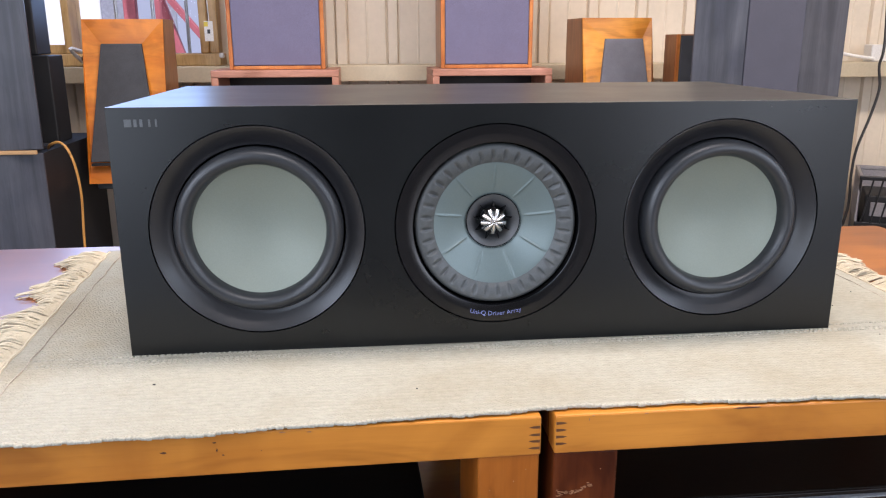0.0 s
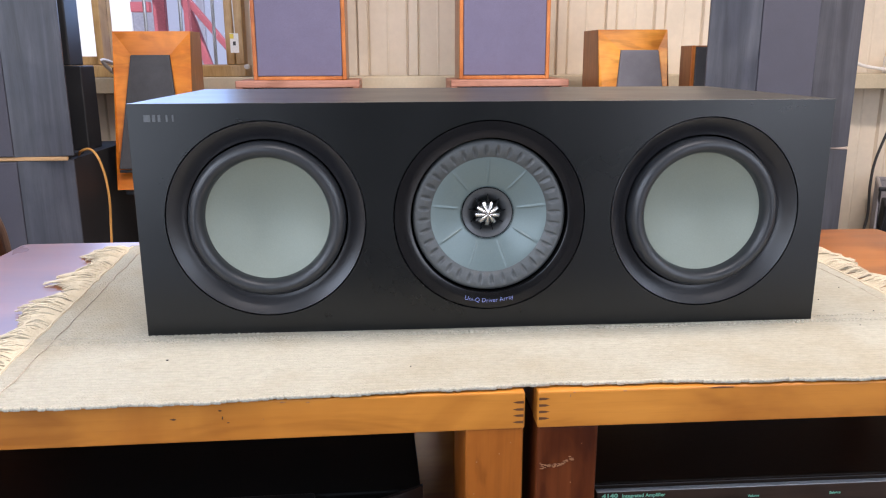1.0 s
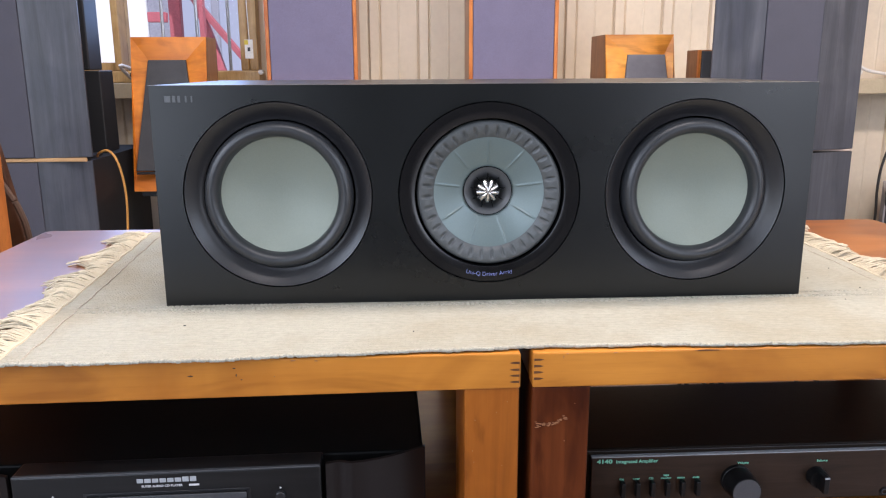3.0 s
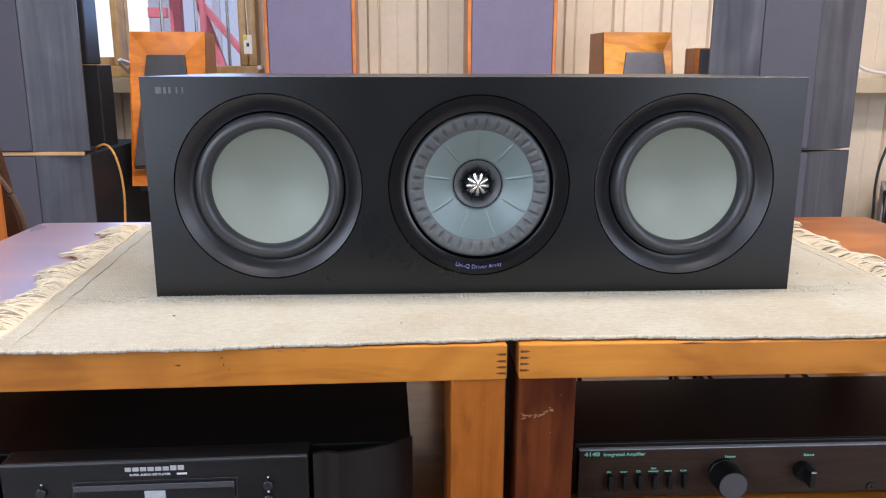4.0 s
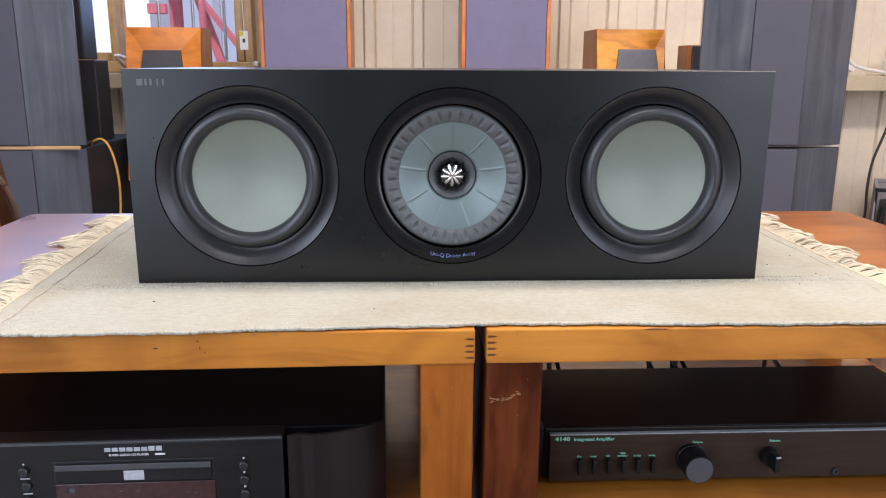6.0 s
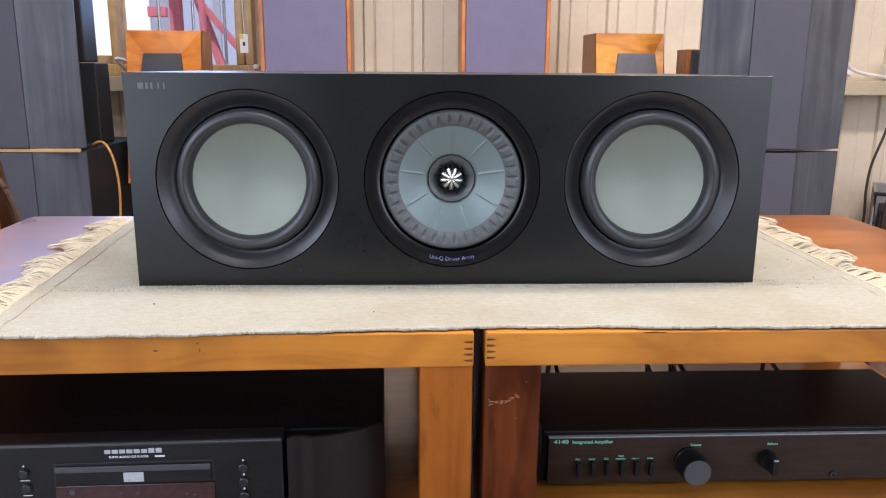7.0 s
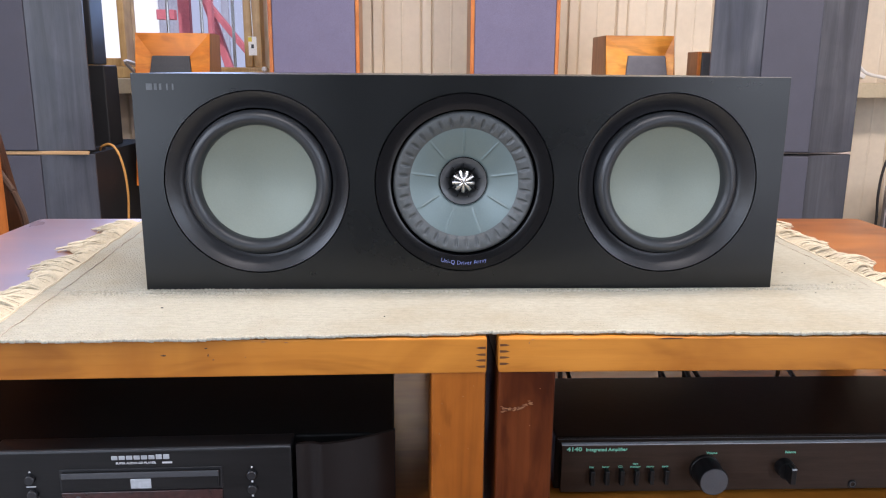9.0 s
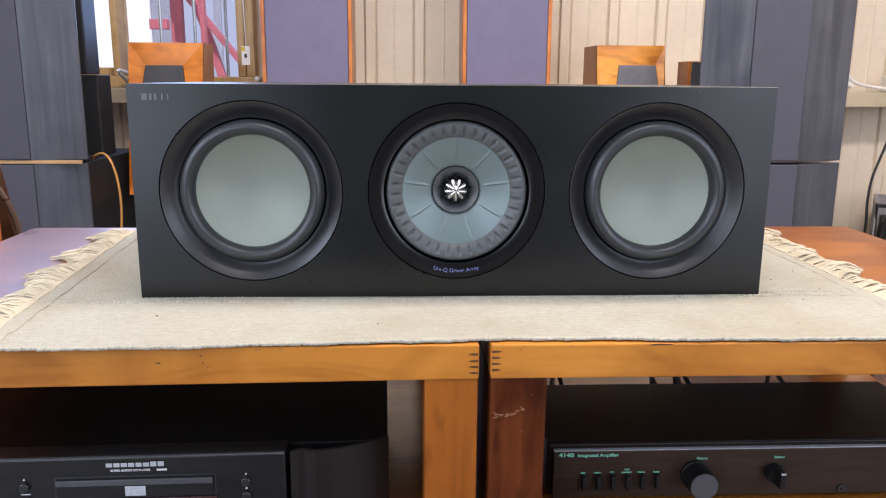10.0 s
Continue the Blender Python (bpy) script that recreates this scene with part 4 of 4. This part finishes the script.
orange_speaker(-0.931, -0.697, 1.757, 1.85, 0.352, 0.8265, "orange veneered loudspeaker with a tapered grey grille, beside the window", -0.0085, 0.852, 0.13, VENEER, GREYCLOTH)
# this one of the pair is better lit; its veneer and grille colours carry that
orange_speaker(0.551, 0.767, 1.66, 1.755, 0.352, 0.8265, "orange veneered loudspeaker with a tapered grey grille, by the ribbed wall", 0.0235, 0.872, 0.18, LITFLAMEVENEER, LITCLOTH)


# ---- the purple-fronted loudspeakers on low stands ----
def purple_speaker(x0, x1, label):
    sp = thing("cloth_front_speaker", label, "loudspeaker", group="pair of purple-fronted loudspeakers")
    part("cabinet", box(x0, x1, 1.912, 2.085, 0.6765, 1.34, 0.002), SIDEVENEER, sp)
    t = 0.0125
    part("frame_side", box(x0, x0 + t, 1.9, 1.9115, 0.6765, 1.34, 0.002), ORANGETRIM, sp, "orange wooden edge")
    part("frame_side", box(x1 - t, x1, 1.9, 1.9115, 0.6765, 1.34, 0.002), ORANGETRIM, sp, "orange wooden edge")
    part("frame_rail", box(x0 + t + 0.0003, x1 - t - 0.0003, 1.9005, 1.9115, 0.6765, 0.6875, 0.002), ORANGETRIM, sp, "orange wooden edge")
    part("frame_rail", box(x0 + t + 0.0003, x1 - t - 0.0003, 1.9005, 1.9115, 1.328, 1.34, 0.002), ORANGETRIM, sp, "orange wooden edge")
    part("grille", box(x0 + t + 0.001, x1 - t - 0.001, 1.8985, 1.9112, 0.6885, 1.327, 0.004, 3), PURPLECLOTH, sp, "purple-grey cloth grille")


purple_speaker(-0.521, -0.226, "tall loudspeaker with a purple-grey cloth front edged in orange wood")
purple_speaker(0.138, 0.432, "tall loudspeaker with a purple-grey cloth front edged in orange wood")


def low_stand(x0, x1):
    st = thing("low_stand", "low pinkish-brown wooden stand under a purple-fronted loudspeaker", "speaker stand", group="pink wooden stands")
    part("top", box(x0, x1, 1.85, 2.09, 0.654, 0.676, 0.003), PINKWOOD, st)
    for a in (x0, x1 - 0.022):
        part("side_panel", box(a, a + 0.022, 1.85, 2.09, 0.0, 0.6538, 0.003), PINKWOOD, st)
    part("back_panel", box(x0 + 0.0225, x1 - 0.0225, 2.06, 2.075, 0.0, 0.6535), DARKBOX, st, "dark recessed back")


low_stand(-0.5715, -0.1835)
low_stand(0.1065, 0.4875)

sm = thing("small_speaker", "small brown wooden loudspeaker with a dark front", "loudspeaker", pose(0, 0, 0))
part("cabinet", box(0.822, 0.985, 1.69, 1.78, 0.52, 0.778, 0.002), SIDEVENEER, sm)
part("baffle_edge", box(0.822, 0.832, 1.68, 1.6898, 0.52, 0.778, 0.001), ORANGETRIM, sm)
part("grille", box(0.8325, 0.983, 1.676, 1.6895, 0.525, 0.774, 0.003), GREYCLOTH, sm, "dark cloth grille")
ss = thing("speaker_stand", "plain dark stand under a small brown loudspeaker", "speaker stand")
part("post", box(0.86, 0.94, 1.70, 1.77, 0.02, 0.50, 0.003), DARKBOX, ss)
part("top_plate", box(0.822, 0.985, 1.68, 1.78, 0.5, 0.52, 0.002), DARKBOX, ss)
part("base_plate", box(0.82, 0.99, 1.67, 1.79, 0, 0.02, 0.002), DARKBOX, ss)


# ---- the black tower loudspeakers ----
def tower(xl, s0, s1, xr, y, recede, z0, z1, depth, name, label, group, taper=0.09):
    """A faceted cabinet: cloth panel in the middle, angled black ash cheeks on both sides."""
    tw = thing(name, label, "loudspeaker", group=group)
    part("cabinet", prism([(xl + 0.002, y + recede + 0.006), (s0, y + 0.008), (s1, y + 0.008), (xr - 0.002, y + recede + 0.006), (xr - taper, y + depth), (xl + taper, y + depth)], z0, z1), DARKBOX, tw)
    part("cheek", prism([(xl, y + recede), (s0 - 0.001, y), (s0 - 0.001, y + 0.007), (xl, y + recede + 0.007)], z0, z1, 0.001), BLACKASH, tw, "black ash veneered cheek")
    part("cheek", prism([(s1 + 0.001, y), (xr, y + recede), (xr, y + recede + 0.007), (s1 + 0.001, y + 0.007)], z0, z1, 0.001), BLACKASH, tw, "black ash veneered cheek")
    part("grille", box(s0 + 0.0005, s1 - 0.0005, y - 0.003, y + 0.0075, z0 + 0.002, z1 - 0.002, 0.002), TOWERCLOTH, tw, "slate grey cloth panel")
    return tw


PAIR = "black tower loudspeakers"
tower(-1.46, -1.295, -1.108, -0.962, 1.5, 0.03, 0.487, 1.0, 0.19, "tower_speaker", "tall black ash loudspeaker with slate cloth panel on a black cabinet", PAIR)
tower(0.772, 0.897, 1.053, 1.198, 1.4, 0.04, 0.4985, 1.05, 0.22, "tower_speaker", "tall black ash loudspeaker with slate cloth panel on a black cabinet", PAIR)
tower(-1.46, -1.295, -1.102, -0.963, 1.498, 0.03, 0.0, 0.476, 0.52, "bass_speaker", "black ash bass cabinet under a tall loudspeaker", "black bass cabinets", 0.004)
tower(0.772, 0.897, 1.056, 1.198, 1.4, 0.04, 0.0, 0.4905, 0.24, "bass_speaker", "black ash bass cabinet under a tall loudspeaker", "black bass cabinets")
solid("strip", box(-1.45, -0.969, 1.502, 1.512, 0.4765, 0.4868, 0.002), TAN, "thin tan strip between stacked black cabinets", "strip")
solid("strip", box(-1.44, -0.985, 1.52, 1.67, 0.4765, 0.4868, 0.002), DARKBOX, "dark spacer between stacked black cabinets", "strip")
solid("strip", box(0.9, 1.193, 1.434, 1.452, 0.4915, 0.4975, 0.002), PALESTRIP, "thin pale strip between stacked black cabinets", "strip")
solid("strip", box(0.87, 1.10, 1.46, 1.6, 0.4906, 0.4984, 0.002), DARKBOX, "dark spacer between stacked black cabinets", "strip")
solid("black_box_speaker", box(-1.25, -0.999, 1.75, 1.86, 0.4765, 0.725, 0.004), DARKBOX, "plain black loudspeaker box standing on a bass cabinet", "loudspeaker", group="stacked black loudspeaker boxes")
solid("black_box_speaker", box(-1.27, -1.03, 1.755, 1.86, 0.7265, 1.02, 0.004), DARKBOX, "plain black loudspeaker box standing on another box", "loudspeaker", group="stacked black loudspeaker boxes")

# ---- small things by the wall ----
tag = thing("price_tag", "white paper tag with a dark mark hanging on a string", "tag")
b = box(-0.6165, -0.5885, 2.049, 2.0505, 0.762, 0.825, 0.0005, 1)
part("card", b, WHITEPLASTIC, tag)
part("mark", box(-0.607, -0.598, 2.048, 2.049, 0.786, 0.799), GREYCLOTH, tag, "dark printed square")
part("sticker", box(-0.6165, -0.604, 2.048, 2.049, 0.808, 0.823), YELLOWPAPER, tag, "yellow strip")
part("string", tube([(-0.600, 2.0497, 0.824), (-0.603, 2.05, 1.1), (-0.606, 2.16, 1.5)], 0.0015, 6), WHITEPLASTIC, tag)
solid("wall_hook", disc(-0.578, 2.13, 0.716, 0.009, 0.02, 20, 0.003), WHITEPLASTIC, "small white plastic plug by the window", "plug")

solid("cable", tube([(-0.975, 1.60, 0.4805), (-0.957, 1.57, 0.494), (-0.925, 1.55, 0.502), (-0.898, 1.53, 0.482), (-0.882, 1.525, 0.43), (-0.877, 1.525, 0.36), (-0.882, 1.525, 0.27), (-0.89, 1.52, 0.12), (-0.91, 1.49, 0.004)], 0.0035, 8), CABLEORANGE, "orange cable hanging over a black bass cabinet", "cable")
solid("cable", tube([(-1.02, 2.12, 0.688), (-1.04, 2.05, 0.74), (-1.0, 2.11, 0.72), (-0.95, 2.12, 0.69), (-0.90, 2.13, 0.688)], 0.006, 8), WHITEPLASTIC, "pale cable lying on the ledge", "cable")
solid("cable", tube([(-1.03, 2.1, 0.70), (-1.0, 2.09, 0.722), (-0.955, 2.098, 0.70), (-0.9, 2.11, 0.69)], 0.005, 8), CABLEBLACK, "black cable lying on the ledge", "cable")
RIGHT_CABLE = [(1.72, 2.08, 1.1), (1.695, 2.0, 0.76), (1.687, 2.0, 0.671), (1.699, 2.0, 0.594), (1.678, 2.0, 0.495), (1.644, 2.0, 0.382), (1.636, 2.0, 0.287), (1.639, 2.0, 0.161), (1.60, 2.0, 0.006)]
solid("cable", tube(RIGHT_CABLE, 0.0048, 8), CABLEBLACK, "black cable hanging down beside a plastic crate", "cable")
solid("cable", tube([(1.555, 2.16, 1.2), (1.548, 2.15, 0.9), (1.552, 2.13, 0.80), (1.575, 2.12, 0.745), (1.62, 2.12, 0.712), (1.75, 2.13, 0.692)], 0.006, 8), WHITEPLASTIC, "white cable running down onto the ledge", "cable")
wp = thing("wall_plug", "white plug and socket block lying on the ledge", "plug")
b = box(-0.028, 0.028, -0.012, 0.012, -0.009, 0.009, 0.004)
part("body", b, WHITEPLASTIC, wp, m=pose(1.575, 2.125, 0.715, 0, 28, 0))
part("block", box(1.745, 1.82, 2.14, 2.19, 0.6815, 0.742, 0.004), WHITEPLASTIC, wp)

crate = thing("crate", "black plastic lattice crate holding a dark device", "crate", pose(1.624, 1.93, 0.0, 0, 0, -30))
for y in (0.0, 0.268):
    part("rim", box(0, 0.4, y, y + 0.012, 0.281, 0.296, 0.003), GREYPLASTIC if y else TRIM, crate)
    part("wall", box(0, 0.4, y + 0.002, y + 0.01, 0.0, 0.2805 if y else 0.13, 0.002), GREYPLASTIC if y else TRIM, crate)
for x in (0.0, 0.388):
    part("rim", box(x, x + 0.012, 0.0125, 0.2675, 0.281, 0.296, 0.003), GREYPLASTIC, crate, "grey worn rim")
    part("wall", box(x + 0.004, x + 0.010, 0.0125, 0.2675, 0.0, 0.13, 0.002), TRIM, crate)
    for k in range(6):
        part("lattice_bar", tube([(x + 0.004, 0.016 + 0.04 * k, 0.128), (x + 0.004, 0.034 + 0.04 * k, 0.284)], 0.004, 6), GREYPLASTIC, crate, "pale grey lattice bar")
        part("lattice_bar", tube([(x + 0.007, 0.05 + 0.04 * k, 0.128), (x + 0.007, 0.02 + 0.04 * k, 0.284)], 0.004, 6), TRIM, crate)
for k in range(4):
    part("lattice_bar", tube([(0.02 + 0.03 * k, 0.004, 0.128), (0.045 + 0.03 * k, 0.004, 0.284)], 0.003, 6), TRIM, crate)
dev = thing("device", "dark metal audio device stored in a crate", "device", pose(1.624, 1.93, 0.0, 0, 0, -30) @ pose(0.026, 0.03, 0.0))
part("case", box(0, 0.32, 0, 0.2, 0.0, 0.225, 0.006), DARKBOX, dev)
part("panel", box(0.02, 0.3, -0.006, -0.0005, 0.15, 0.2, 0.002), GREYPLASTIC, dev, "grey front strip")

lean = thing("leaning_panel", "dark brown wooden panel leaning beside the table", "panel", pose(-0.749, 0.8, 0.0))
b = box(-0.24, 0.0, -0.01, 0.01, 0.0, 0.62, 0.003)
for v in b.verts:
    v.co.x -= 0.175 * v.co.z
part("board", b, BROWNBOX, lean)
bx = thing("wooden_cabinet", "orange-brown wooden cabinet beside the table", "cabinet")
part("body", box(-1.05, -0.776, 0.45, 0.65, 0.0, 0.60, 0.003), ORANGETRIM, bx)
solid("cable", tube([(-0.86, 0.70, 0.6005), (-0.825, 0.70, 0.556), (-0.797, 0.70, 0.512), (-0.782, 0.70, 0.482), (-0.770, 0.70, 0.43), (-0.765, 0.70, 0.3), (-0.76, 0.70, 0.005)], 0.006, 8), CABLEBROWN, "dark brown cable hanging beside the brown panel", "cable")
board = thing("leaning_panel", "dark brown wooden board standing past the table", "panel")
part("board", box(0.836, 1.03, 0.6, 0.618, 0.0, 0.62, 0.003), BROWNBOX, board)

# ---- ceiling light panels ----
for x, y in ((-0.45, 0.2), (1.2, 0.2), (0.2, -0.9)):
    cl = thing("ceiling_light", "white flat ceiling light panel", "ceiling light", pose(x, y, 2.56), group="ceiling light panels")
    part("housing", box(-0.62, 0.62, -0.17, 0.17, 0.0, 0.04, 0.004), WHITEPLASTIC, cl)
